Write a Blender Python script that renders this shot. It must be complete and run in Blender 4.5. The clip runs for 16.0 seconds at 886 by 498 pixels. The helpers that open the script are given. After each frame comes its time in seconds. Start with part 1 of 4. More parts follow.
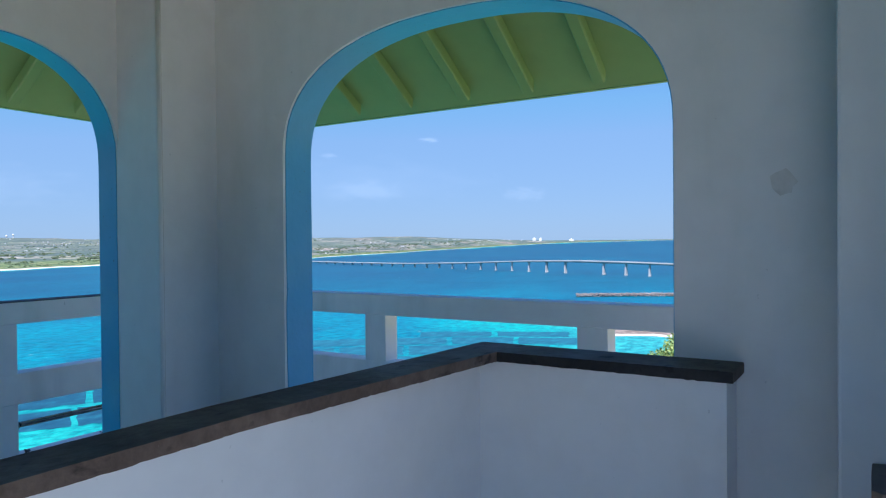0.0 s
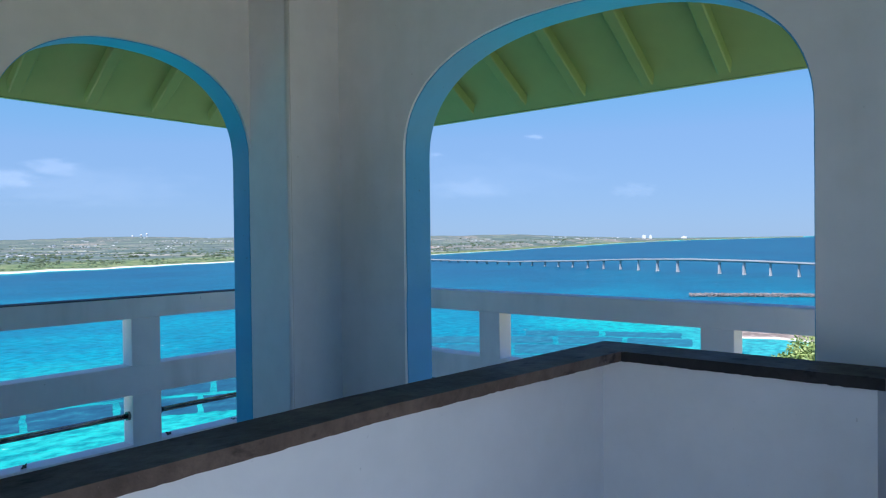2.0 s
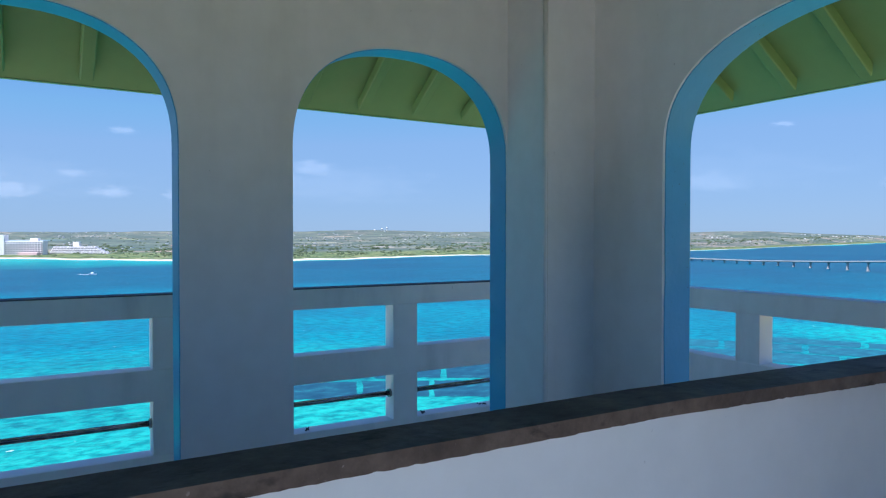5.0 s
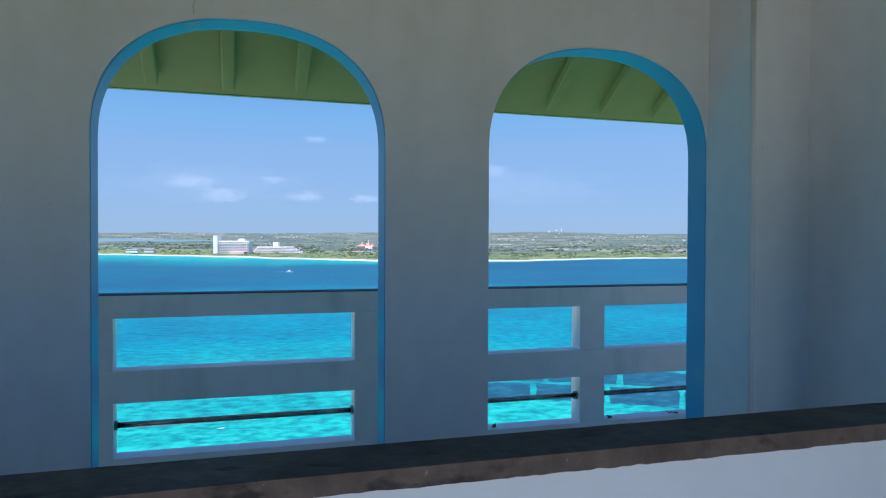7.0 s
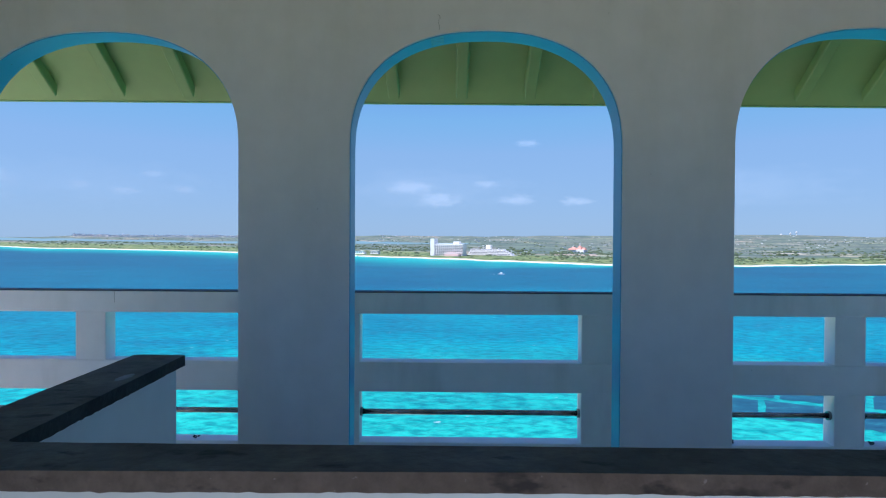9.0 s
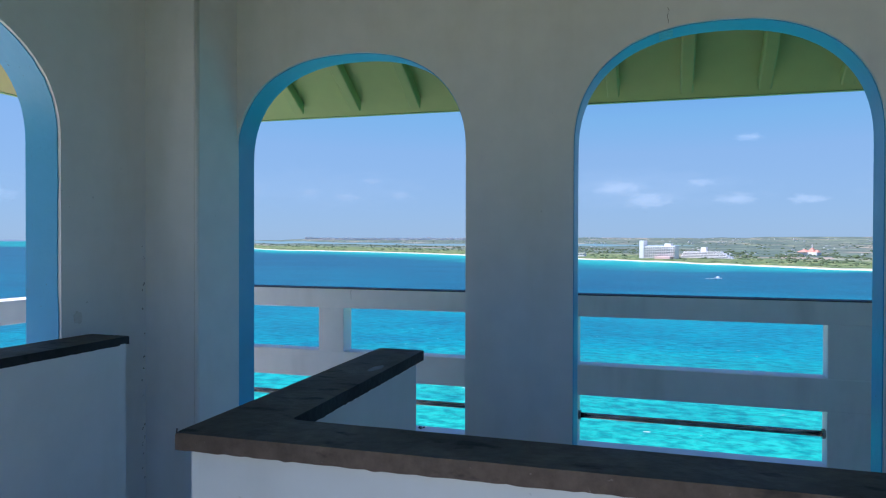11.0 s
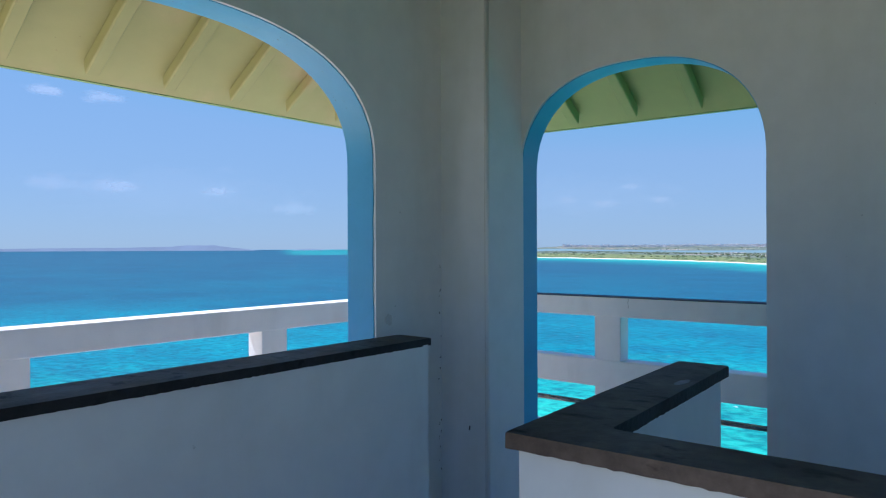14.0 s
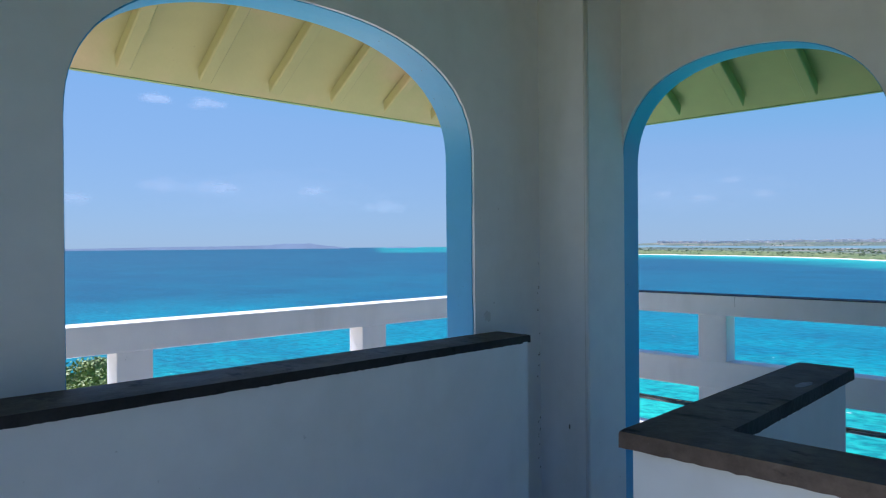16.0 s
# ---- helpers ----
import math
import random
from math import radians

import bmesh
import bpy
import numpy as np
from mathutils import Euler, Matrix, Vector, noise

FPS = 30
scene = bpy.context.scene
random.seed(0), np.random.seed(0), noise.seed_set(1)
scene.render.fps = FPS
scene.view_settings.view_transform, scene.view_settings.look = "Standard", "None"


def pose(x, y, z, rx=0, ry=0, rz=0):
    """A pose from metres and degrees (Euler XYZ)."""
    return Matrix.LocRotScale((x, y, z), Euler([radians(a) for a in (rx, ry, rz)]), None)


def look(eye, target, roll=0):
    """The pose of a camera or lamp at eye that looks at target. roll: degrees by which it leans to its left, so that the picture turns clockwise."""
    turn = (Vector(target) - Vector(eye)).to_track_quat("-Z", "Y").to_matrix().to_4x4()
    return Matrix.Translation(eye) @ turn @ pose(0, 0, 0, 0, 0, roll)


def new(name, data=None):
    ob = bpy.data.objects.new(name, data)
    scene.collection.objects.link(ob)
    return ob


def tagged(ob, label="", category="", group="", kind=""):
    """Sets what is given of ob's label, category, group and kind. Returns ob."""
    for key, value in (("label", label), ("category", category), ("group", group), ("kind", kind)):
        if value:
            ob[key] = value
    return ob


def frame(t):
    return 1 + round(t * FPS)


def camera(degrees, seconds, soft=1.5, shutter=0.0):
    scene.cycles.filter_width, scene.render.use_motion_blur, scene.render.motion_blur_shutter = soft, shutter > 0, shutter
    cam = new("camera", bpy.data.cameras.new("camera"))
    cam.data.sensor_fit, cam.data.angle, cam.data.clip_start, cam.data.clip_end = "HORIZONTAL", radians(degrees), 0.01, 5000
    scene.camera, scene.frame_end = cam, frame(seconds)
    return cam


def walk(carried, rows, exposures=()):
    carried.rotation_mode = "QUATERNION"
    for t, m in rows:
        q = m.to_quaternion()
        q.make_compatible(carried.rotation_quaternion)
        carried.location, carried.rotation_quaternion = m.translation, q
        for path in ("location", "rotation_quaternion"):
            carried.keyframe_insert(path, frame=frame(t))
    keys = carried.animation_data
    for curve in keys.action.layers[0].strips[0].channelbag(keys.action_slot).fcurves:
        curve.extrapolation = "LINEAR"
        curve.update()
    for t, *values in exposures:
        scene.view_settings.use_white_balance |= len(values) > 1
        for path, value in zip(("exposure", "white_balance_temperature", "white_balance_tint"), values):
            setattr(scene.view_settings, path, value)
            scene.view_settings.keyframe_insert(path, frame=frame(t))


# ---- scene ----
# Camera: one lens, carried round on the spot inside the lookout.
cam = camera(65.18, 16.0, 1.2)
# seconds, x, y, z, yaw, pitch, roll
PATH = [
    (0.0, 2.766, 0.223, 1.505, 32.10, -0.66, 0.54),
    (0.5, 2.763, 0.218, 1.506, 33.23, -0.66, 0.71),
    (1.0, 2.753, 0.208, 1.508, 35.19, -0.63, 0.80),
    (1.5, 2.741, 0.196, 1.507, 37.74, -0.68, 0.77),
    (2.0, 2.732, 0.181, 1.505, 40.78, -0.74, 0.66),
    (2.5, 2.724, 0.165, 1.503, 43.79, -0.79, 0.52),
    (3.0, 2.718, 0.147, 1.501, 46.73, -0.89, 0.40),
    (3.5, 2.709, 0.128, 1.501, 49.61, -0.98, 0.30),
    (6.0, 2.676, 0.012, 1.503, 66.36, -0.95, -0.14),
    (6.5, 2.675, -0.007, 1.499, 69.98, -0.90, -0.17),
    (7.0, 2.675, -0.025, 1.495, 73.61, -0.91, -0.22),
    (7.5, 2.675, -0.044, 1.493, 77.32, -0.94, -0.27),
    (8.0, 2.676, -0.066, 1.493, 81.39, -0.91, -0.31),
    (8.5, 2.678, -0.093, 1.492, 86.01, -0.83, -0.32),
    (9.0, 2.683, -0.120, 1.491, 90.92, -0.74, -0.32),
    (9.5, 2.687, -0.137, 1.489, 95.48, -0.73, -0.31),
    (12.0, 2.735, -0.225, 1.495, 115.33, -0.33, -0.06),
    (12.5, 2.750, -0.243, 1.498, 119.00, -0.13, -0.03),
    (13.0, 2.764, -0.257, 1.499, 122.52, -0.06, 0.03),
    (13.5, 2.775, -0.268, 1.499, 125.79, -0.03, 0.12),
    (14.0, 2.784, -0.277, 1.498, 128.81, -0.01, 0.22),
    (14.5, 2.790, -0.288, 1.497, 131.60, -0.04, 0.29),
    (15.0, 2.798, -0.299, 1.496, 133.88, -0.08, 0.35),
    (15.5, 2.806, -0.304, 1.495, 135.41, -0.15, 0.41),
    (16.0, 2.811, -0.303, 1.496, 136.22, -0.19, 0.49),
]
EXPOSURES = [(0.0, 0.67, 5400, 17), (3.0, 0.61, 5430, 17), (8.0, 0.59, 5420, 17), (13.0, 0.57, 5480, 17), (16.0, 0.55, 5500, 17)]
walk(cam, [(t, pose(x, y, z, 90 + pitch, roll, yaw)) for t, x, y, z, yaw, pitch, roll in PATH], EXPOSURES)

# ---- world ----
# Sky, sun and exposure
SUN_DIR = Vector((0.20, -0.665, 1.28)).normalized()
world = bpy.data.worlds.new("sky")
scene.world = world
world.use_nodes = True
wn = world.node_tree
sky = wn.nodes.new("ShaderNodeTexSky")
sky.sky_type = "NISHITA"
sky.sun_disc = False
sky.sun_elevation = math.asin(SUN_DIR.z)
sky.sun_rotation = math.atan2(SUN_DIR.x, SUN_DIR.y)
sky.altitude = 50
sky.air_density = 1.0
sky.dust_density = 0.2
sky.ozone_density = 4.0
tint = wn.nodes.new("ShaderNodeMix")
tint.data_type, tint.blend_type = "RGBA", "MULTIPLY"
tint.inputs[0].default_value = 1.0
tint.inputs[7].default_value = (0.60, 0.72, 0.98, 1)
wn.links.new(sky.outputs[0], tint.inputs[6])
veil = wn.nodes.new("ShaderNodeMix")
veil.data_type, veil.blend_type = "RGBA", "DARKEN"
up = wn.nodes.new("ShaderNodeSeparateXYZ")
wn.links.new(wn.nodes.new("ShaderNodeTexCoord").outputs["Generated"], up.inputs[0])
height = wn.nodes.new("ShaderNodeMapRange")
height.inputs["From Max"].default_value = 0.26
wn.links.new(up.outputs["Z"], height.inputs["Value"])
limit = wn.nodes.new("ShaderNodeMix")
limit.data_type = "RGBA"
limit.inputs[6].default_value = (2.00, 2.80, 3.46, 1)
limit.inputs[7].default_value = (1.56, 2.70, 3.88, 1)
wn.links.new(height.outputs[0], limit.inputs[0])
wn.links.new(limit.outputs[2], veil.inputs[7])
low = wn.nodes.new("ShaderNodeMapRange")          # the limit eases off above the view, to light the room more
for key, v in (("From Min", 0.35), ("From Max", 0.65), ("To Min", 0.86), ("To Max", 0.25)):
    low.inputs[key].default_value = v
wn.links.new(up.outputs["Z"], low.inputs["Value"])
wn.links.new(low.outputs[0], veil.inputs[0])
wn.links.new(tint.outputs[2], veil.inputs[6])
wn.links.new(veil.outputs[2], wn.nodes["Background"].inputs[0])
wn.nodes["Background"].inputs[1].default_value = 0.113
sun_data = bpy.data.lights.new("sun", "SUN")
sun_data.energy = 5.0
sun_data.angle = radians(0.53)
sun_data.color = (1.0, 0.95, 0.87)
sun = new("sun", sun_data)
sun.matrix_world = look(SUN_DIR * 60, (0, 0, 0))


# ---- materials ----
def mat(name, rough=0.6, metal=0.0):
    m = bpy.data.materials.new(name)
    m.use_nodes = True
    b = m.node_tree.nodes["Principled BSDF"]
    b.inputs["Roughness"].default_value = rough
    b.inputs["Metallic"].default_value = metal
    return m, m.node_tree, b


def node(t, kind, **inputs):
    n = t.nodes.new(kind)
    for k, v in inputs.items():
        n.inputs[k.replace("_", " ")].default_value = v
    return n


def coords(t, scale=(1, 1, 1)):
    c = t.nodes.new("ShaderNodeTexCoord")
    mp = t.nodes.new("ShaderNodeMapping")
    mp.inputs["Scale"].default_value = scale
    t.links.new(c.outputs["Object"], mp.inputs["Vector"])
    return mp.outputs[0]


def ramp(t, fac, stops, smooth=False):
    r = t.nodes.new("ShaderNodeValToRGB")
    if smooth:
        r.color_ramp.interpolation = "EASE"
    e = r.color_ramp.elements
    while len(e) < len(stops):
        e.new(0.5)
    for el, (p, c) in zip(e, stops):
        el.position = p
        el.color = (*c, 1) if len(c) == 3 else c
    t.links.new(fac, r.inputs[0])
    return r.outputs[0]


def noise_tex(t, vec, scale, detail=4.0, rough=0.55):
    n = node(t, "ShaderNodeTexNoise", Scale=scale, Detail=detail, Roughness=rough)
    t.links.new(vec, n.inputs["Vector"])
    return n.outputs["Fac"]


def mix(t, fac, a, b, blend="MIX"):
    m = t.nodes.new("ShaderNodeMix")
    m.data_type = "RGBA"
    m.blend_type = blend
    for sock, v in ((m.inputs[0], fac), (m.inputs[6], a), (m.inputs[7], b)):
        if hasattr(v, "is_linked"):
            t.links.new(v, sock)
        elif isinstance(v, tuple):
            sock.default_value = (*v, 1)
        else:
            sock.default_value = v
    return m.outputs[2]


def bump(t, b, height, strength=0.3, dist=0.01):
    n = node(t, "ShaderNodeBump", Strength=strength, Distance=dist)
    t.links.new(height, n.inputs["Height"])
    t.links.new(n.outputs[0], b.inputs["Normal"])


def paint(name, base, stain, rough=0.55, stain_amount=(0.45, 0.75), streak=True, grain=60.0, strength=0.25, chips=None):
    """Brushed masonry paint: base colour, soft stains that run down, fine roller grain."""
    m, t, b = mat(name, rough)
    v = coords(t)
    vs = coords(t, (2.2, 2.2, 0.45) if streak else (1, 1, 1))
    big = ramp(t, noise_tex(t, vs, 1.6, 5), [(stain_amount[0], (0, 0, 0)), (stain_amount[1], (1, 1, 1))], True)
    fine = noise_tex(t, v, 9.0, 6)
    c = mix(t, big, base, stain)
    c = mix(t, 0.16, c, ramp(t, fine, [(0.35, tuple(x * 0.7 for x in base)), (0.65, base)]))
    specks = ramp(t, noise_tex(t, v, 42.0, 2), [(0.76, (0, 0, 0)), (0.81, (1, 1, 1))])
    c = mix(t, specks, c, tuple(x * 0.72 for x in base))
    if chips:
        scale, limit_at, colour = chips
        worn = ramp(t, noise_tex(t, v, scale, 3, 0.6), [(limit_at, (0, 0, 0)), (limit_at + 0.03, (1, 1, 1))])
        c = mix(t, worn, c, colour)
    t.links.new(c, b.inputs["Base Color"])
    bump(t, b, mix(t, 0.5, noise_tex(t, v, grain, 3), noise_tex(t, v, 5.0, 3)), strength, 0.004)
    return m


WHITE = paint("white_wall_paint", (0.80, 0.80, 0.80), (0.70, 0.70, 0.67), 0.5, (0.46, 0.85))
PARAPET = paint("white_parapet_paint", (0.80, 0.81, 0.82), (0.72, 0.72, 0.71), 0.45, (0.55, 0.85))
RAILWHITE = paint("white_balustrade_paint", (0.81, 0.78, 0.77), (0.60, 0.58, 0.56), 0.6, (0.5, 0.8))
BLUE = paint("blue_arch_paint", (0.10, 0.41, 0.70), (0.18, 0.48, 0.71), 0.4, (0.5, 0.8), False, 35.0, 0.6, (75.0, 0.70, (0.06, 0.17, 0.30)))
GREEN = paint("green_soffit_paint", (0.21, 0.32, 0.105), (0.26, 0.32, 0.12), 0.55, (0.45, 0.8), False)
# Lit copy of GREEN: bounced sunlight painted in, plus real tan stains and chips.
LIT_GREEN = paint("bounce_lit_soffit_paint", (0.43, 0.40, 0.165), (0.55, 0.41, 0.22), 0.6, (0.44, 0.75), False, 40.0, 0.4, (11.0, 0.735, (0.34, 0.25, 0.12)))
FLOOR = paint("deck_concrete", (0.79, 0.75, 0.68), (0.72, 0.68, 0.61), 0.75, (0.4, 0.7), False)
DIM_FLOOR = paint("grey_inner_floor", (0.40, 0.40, 0.38), (0.33, 0.33, 0.31), 0.7, (0.4, 0.7), False)
CEILING = paint("dark_green_ceiling_paint", (0.10, 0.15, 0.07), (0.13, 0.16, 0.08), 0.6, (0.5, 0.8), False)
ROOFTOP = paint("red_roof_tile_paint", (0.42, 0.16, 0.10), (0.34, 0.14, 0.10), 0.6, (0.4, 0.7), False)


def cap_material(name, lo, hi, spot, chip, chips):
    m, t, b = mat(name, 0.5)
    v = coords(t)
    base = ramp(t, noise_tex(t, v, 3.5, 6), [(0.3, lo), (0.7, hi)])
    spots = ramp(t, noise_tex(t, coords(t, (1.6, 0.8, 1.6)), 13.0, 4), [(0.57, (0, 0, 0)), (0.70, (1, 1, 1))], True)
    mottle = noise_tex(t, v, 26.0, 5, 0.65)
    base = mix(t, 0.55, base, mix(t, 1.0, base, ramp(t, mottle, [(0.35, (0.62, 0.60, 0.60)), (0.68, (1.5, 1.42, 1.38))]), "MULTIPLY"))
    c = mix(t, spots, base, spot)
    pits = ramp(t, noise_tex(t, v, 70.0, 2), [(chips, (0, 0, 0)), (chips + 0.04, (1, 1, 1))])
    c = mix(t, pits, c, chip)
    t.links.new(c, b.inputs["Base Color"])
    t.links.new(ramp(t, noise_tex(t, v, 6.0, 4), [(0.3, (0.55,) * 3), (0.7, (0.80,) * 3)]), b.inputs["Roughness"])
    b.inputs["Specular IOR Level"].default_value = 0.25
    bump(t, b, mix(t, 0.45, noise_tex(t, v, 55.0, 5), noise_tex(t, v, 11.0, 4)), 0.8, 0.006)
    return m


CAP = cap_material("dark_coping_top", (0.056, 0.051, 0.046), (0.125, 0.106, 0.090), (0.022, 0.019, 0.018), (0.10, 0.085, 0.08), 0.74)
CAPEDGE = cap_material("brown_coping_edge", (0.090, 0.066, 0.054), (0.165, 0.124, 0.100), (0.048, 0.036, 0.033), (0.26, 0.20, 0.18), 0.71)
# Shaded copy of the coping edge, with the shade put into its colour.
CAPSHADE = cap_material("shaded_coping_edge", (0.020, 0.020, 0.022), (0.036, 0.034, 0.036), (0.012, 0.012, 0.013), (0.09, 0.08, 0.08), 0.76)


def steel_material():
    m, t, b = mat("dark_steel_pipe", 0.2, 0.95)
    v = coords(t)
    t.links.new(ramp(t, noise_tex(t, v, 14.0, 4), [(0.35, (0.14, 0.13, 0.13)), (0.7, (0.32, 0.30, 0.29))]), b.inputs["Base Color"])
    return m


STEEL = steel_material()


def plain(name, colour, rough=0.7, vary=0.25, scale=3.0):
    m, t, b = mat(name, rough)
    n = noise_tex(t, coords(t), scale, 4)
    t.links.new(ramp(t, n, [(0.3, tuple(c * (1 - vary) for c in colour)), (0.7, tuple(min(1, c * (1 + vary * 0.6)) for c in colour))]), b.inputs["Base Color"])
    return m


# ---- mesh helpers ----
def mesh_of(name, bm):
    me = bpy.data.meshes.new(name)
    bmesh.ops.recalc_face_normals(bm, faces=bm.faces)
    bm.to_mesh(me)
    bm.free()
    return me


def part(name, bm, material, parent=None, label="", smooth=False):
    me = mesh_of(name, bm)
    me.materials.append(material)
    if smooth:
        for p in me.polygons:
            p.use_smooth = True
    ob = new(name, me)
    if parent is not None:
        ob.parent = parent
    if label:
        tagged(ob, label)
    return ob


def empty(name, at=(0, 0, 0)):
    ob = new(name)
    ob.location = at
    ob.empty_display_size = 0.1
    return ob


def box(bm, x0, x1, y0, y1, z0, z1, bevel=0.0, segments=2):
    m = Matrix.Translation(((x0 + x1) / 2, (y0 + y1) / 2, (z0 + z1) / 2)) @ Matrix.Diagonal((abs(x1 - x0), abs(y1 - y0), abs(z1 - z0), 1))
    out = bmesh.ops.create_cube(bm, size=1, matrix=m)
    if bevel:
        edges = list({e for v in out["verts"] for e in v.link_edges})
        bmesh.ops.bevel(bm, geom=edges, offset=bevel, segments=segments, affect="EDGES", profile=0.5)
    return bm


def block(x0, x1, y0, y1, z0, z1, bevel=0.0, segments=2):
    return box(bmesh.new(), x0, x1, y0, y1, z0, z1, bevel, segments)


def tube(bm, a, b, r, n=10):
    a, b = Vector(a), Vector(b)
    q = (b - a).to_track_quat("Z", "Y").to_matrix().to_4x4()
    m = Matrix.Translation((a + b) / 2) @ q
    bmesh.ops.create_cone(bm, cap_ends=True, segments=n, radius1=r, radius2=r, depth=(b - a).length, matrix=m)
    return bm


# ---- the lookout: walls with arches ----
SPRING, ROUND = 1.85, 2.35
LIP = 0.013


def lip(u, z):
    """Depth at which the blue paint of an arch begins, brushed a little unevenly."""
    return LIP + 0.004 * noise.noise(Vector((u * 5, z * 5, 1))) + 0.003 * noise.noise(Vector((u * 23, z * 23, 4)))


def arch_curve(centre, half, top, n=44):
    """Opening outline from one foot up over the crown to the other foot: (along, height)."""
    pts = [(centre - half, SPRING * i / 24) for i in range(24)]
    for i in range(n + 1):
        a = math.pi * (1 - i / n)
        c, s = math.cos(a), math.sin(a)
        u = math.copysign(abs(c) ** (2 / ROUND), c)
        w = abs(s) ** (2 / ROUND)
        pts.append((centre + half * u, SPRING + (top - SPRING) * w))
    pts.extend((centre + half, SPRING * (23 - i) / 24) for i in range(24))
    return pts


def arch_wall(name, place, u0, u1, arches, top, thick, label):
    """A wall along u from u0 to u1, inner face at depth 0, outer face at depth thick; place(u, depth, z) gives the world point."""
    bm, trim = bmesh.new(), []

    def quad(b, *pts):
        b.faces.new([b.verts.new(place(*p)) for p in pts])

    spans, x = [], u0
    curves = [arch_curve(*a) for a in arches]
    for (c, h, t), curve in zip(arches, curves):
        spans.append((x, c - h))
        x = c + h
    spans.append((x, u1))
    for d in (0.0, thick):
        for a, b in spans:
            quad(bm, (a, d, 0), (b, d, 0), (b, d, SPRING), (a, d, SPRING))
            quad(bm, (a, d, SPRING), (b, d, SPRING), (b, d, top), (a, d, top))
        for curve in curves:
            for (ua, za), (ub, zb) in zip(curve[24:-24], curve[25:-24]):
                quad(bm, (ua, d, za), (ub, d, zb), (ub, d, top), (ua, d, top))
    quad(bm, (u0, 0, 0), (u0, thick, 0), (u0, thick, top), (u0, 0, top))
    quad(bm, (u1, 0, 0), (u1, thick, 0), (u1, thick, top), (u1, 0, top))
    quad(bm, (u0, 0, top), (u1, 0, top), (u1, thick, top), (u0, thick, top))
    for curve in curves:
        for (ua, za), (ub, zb) in zip(curve, curve[1:]):
            quad(bm, (ua, 0, za), (ub, 0, zb), (ub, lip(ub, zb), zb), (ua, lip(ua, za), za))
    bmesh.ops.remove_doubles(bm, verts=bm.verts, dist=0.0005)
    wall = tagged(part(name, bm, WHITE), label, "wall", kind="structure")
    for curve in curves:
        b = bmesh.new()
        c0 = sum(p[0] for p in curve) / len(curve)
        inner = [(c0 + (u - c0) * 0.994, z - (0.003 if z > 0 else 0)) for u, z in curve]
        for (ua, za), (ub, zb), (va, ya), (vb, yb) in zip(curve, curve[1:], inner, inner[1:]):
            quad(b, (va, lip(ua, za), ya), (vb, lip(ub, zb), yb), (vb, thick + 0.004, yb), (va, thick + 0.004, ya))
            quad(b, (ua, lip(ua, za), za), (ub, lip(ub, zb), zb), (vb, lip(ub, zb), yb), (va, lip(ua, za), ya))
            quad(b, (ua, thick + 0.004, za), (ub, thick + 0.004, zb), (vb, thick + 0.004, yb), (va, thick + 0.004, ya))
        bmesh.ops.remove_doubles(b, verts=b.verts, dist=0.0005)
        reveal = part("arch_reveal", b, BLUE, wall, "blue painted inside of the arch", True)
        reveal.data.set_sharp_from_angle(angle=radians(35))
    return wall


YN, YS = 2.30, -2.30          # inner faces of the north and south walls
XE = 2.96                     # inner face of the east wall
TW, TN = 0.138, 0.160         # wall thicknesses
WALL_TOP = 3.12
west_arches = [(-1.502, 0.542, 2.296), (0.0, 0.528, 2.300), (1.484, 0.527, 2.312)]
north_arch = [(1.473, 0.788, 2.325)]
south_arch = [(1.493, 0.779, 2.325)]
wall_w = arch_wall("wall_west", lambda u, d, z: (-d, u, z), YS - TN, YN + TN, west_arches, WALL_TOP, TW, "white painted masonry wall with three blue-lined arches")
wall_n = arch_wall("wall_north", lambda u, d, z: (u, YN + d, z), 0.0, XE, north_arch, WALL_TOP, TN, "white painted masonry wall with one wide blue-lined arch")
wall_s = arch_wall("wall_south", lambda u, d, z: (u, YS - d, z), 0.0, XE, south_arch, WALL_TOP, TN, "white painted masonry wall with one wide blue-lined arch")
# Wall behind the camera; its opening is sized to let skylight in.
wall_e = arch_wall("wall_east", lambda u, d, z: (XE + d, u, z), YS - TN, YN + TN, [(0.0, 1.50, 2.69)], WALL_TOP, TW, "unseen white east wall with an opening sized to light the room")

# square columns in the four corners
COL = 0.28
for name, x0, x1, y0, y1 in (("column_northwest", 0, COL, YN - 0.290, YN), ("column_southwest", 0, COL, YS, YS + 0.262),
                             ("column_northeast", XE - 0.272, XE, YN - 0.27, YN), ("column_southeast", XE - 0.272, XE, YS, YS + 0.24)):
    bm = block(x0 - (0.02 if x0 == 0 else 0), x1 + (0.02 if x1 == XE else 0), y0 - (0.02 if y0 == YS else 0), y1 + (0.02 if y1 == YN else 0), 0, WALL_TOP, 0.008, 2)
    tagged(part(name, bm, WHITE), "white painted square corner column", "column", "corner columns", "structure")

# Unseen block added to keep light out under the open roof end.
tagged(part("light_stop_gable", block(XE + 0.02, XE + 0.12, -1.6, 1.7, 3.09, 3.55), WHITE), "unseen gable wall added to close the open roof end", "wall", kind="structure")
# Unseen deck, made pale so that it bounces light onto walls and soffit.
tagged(part("floor", block(-1.39, XE + 0.16, -3.44, 3.64, -0.2, 0.0), FLOOR), "worn concrete deck floor", "floor", kind="structure")
# Unseen inset, darker than the deck, added so less light bounces upwards.
tagged(part("floor_inside", block(0.002, XE - 0.002, YS + 0.002, YN - 0.002, -0.05, 0.004), DIM_FLOOR), "unseen grey floor added to dim light bounced up the walls", "floor", kind="structure")
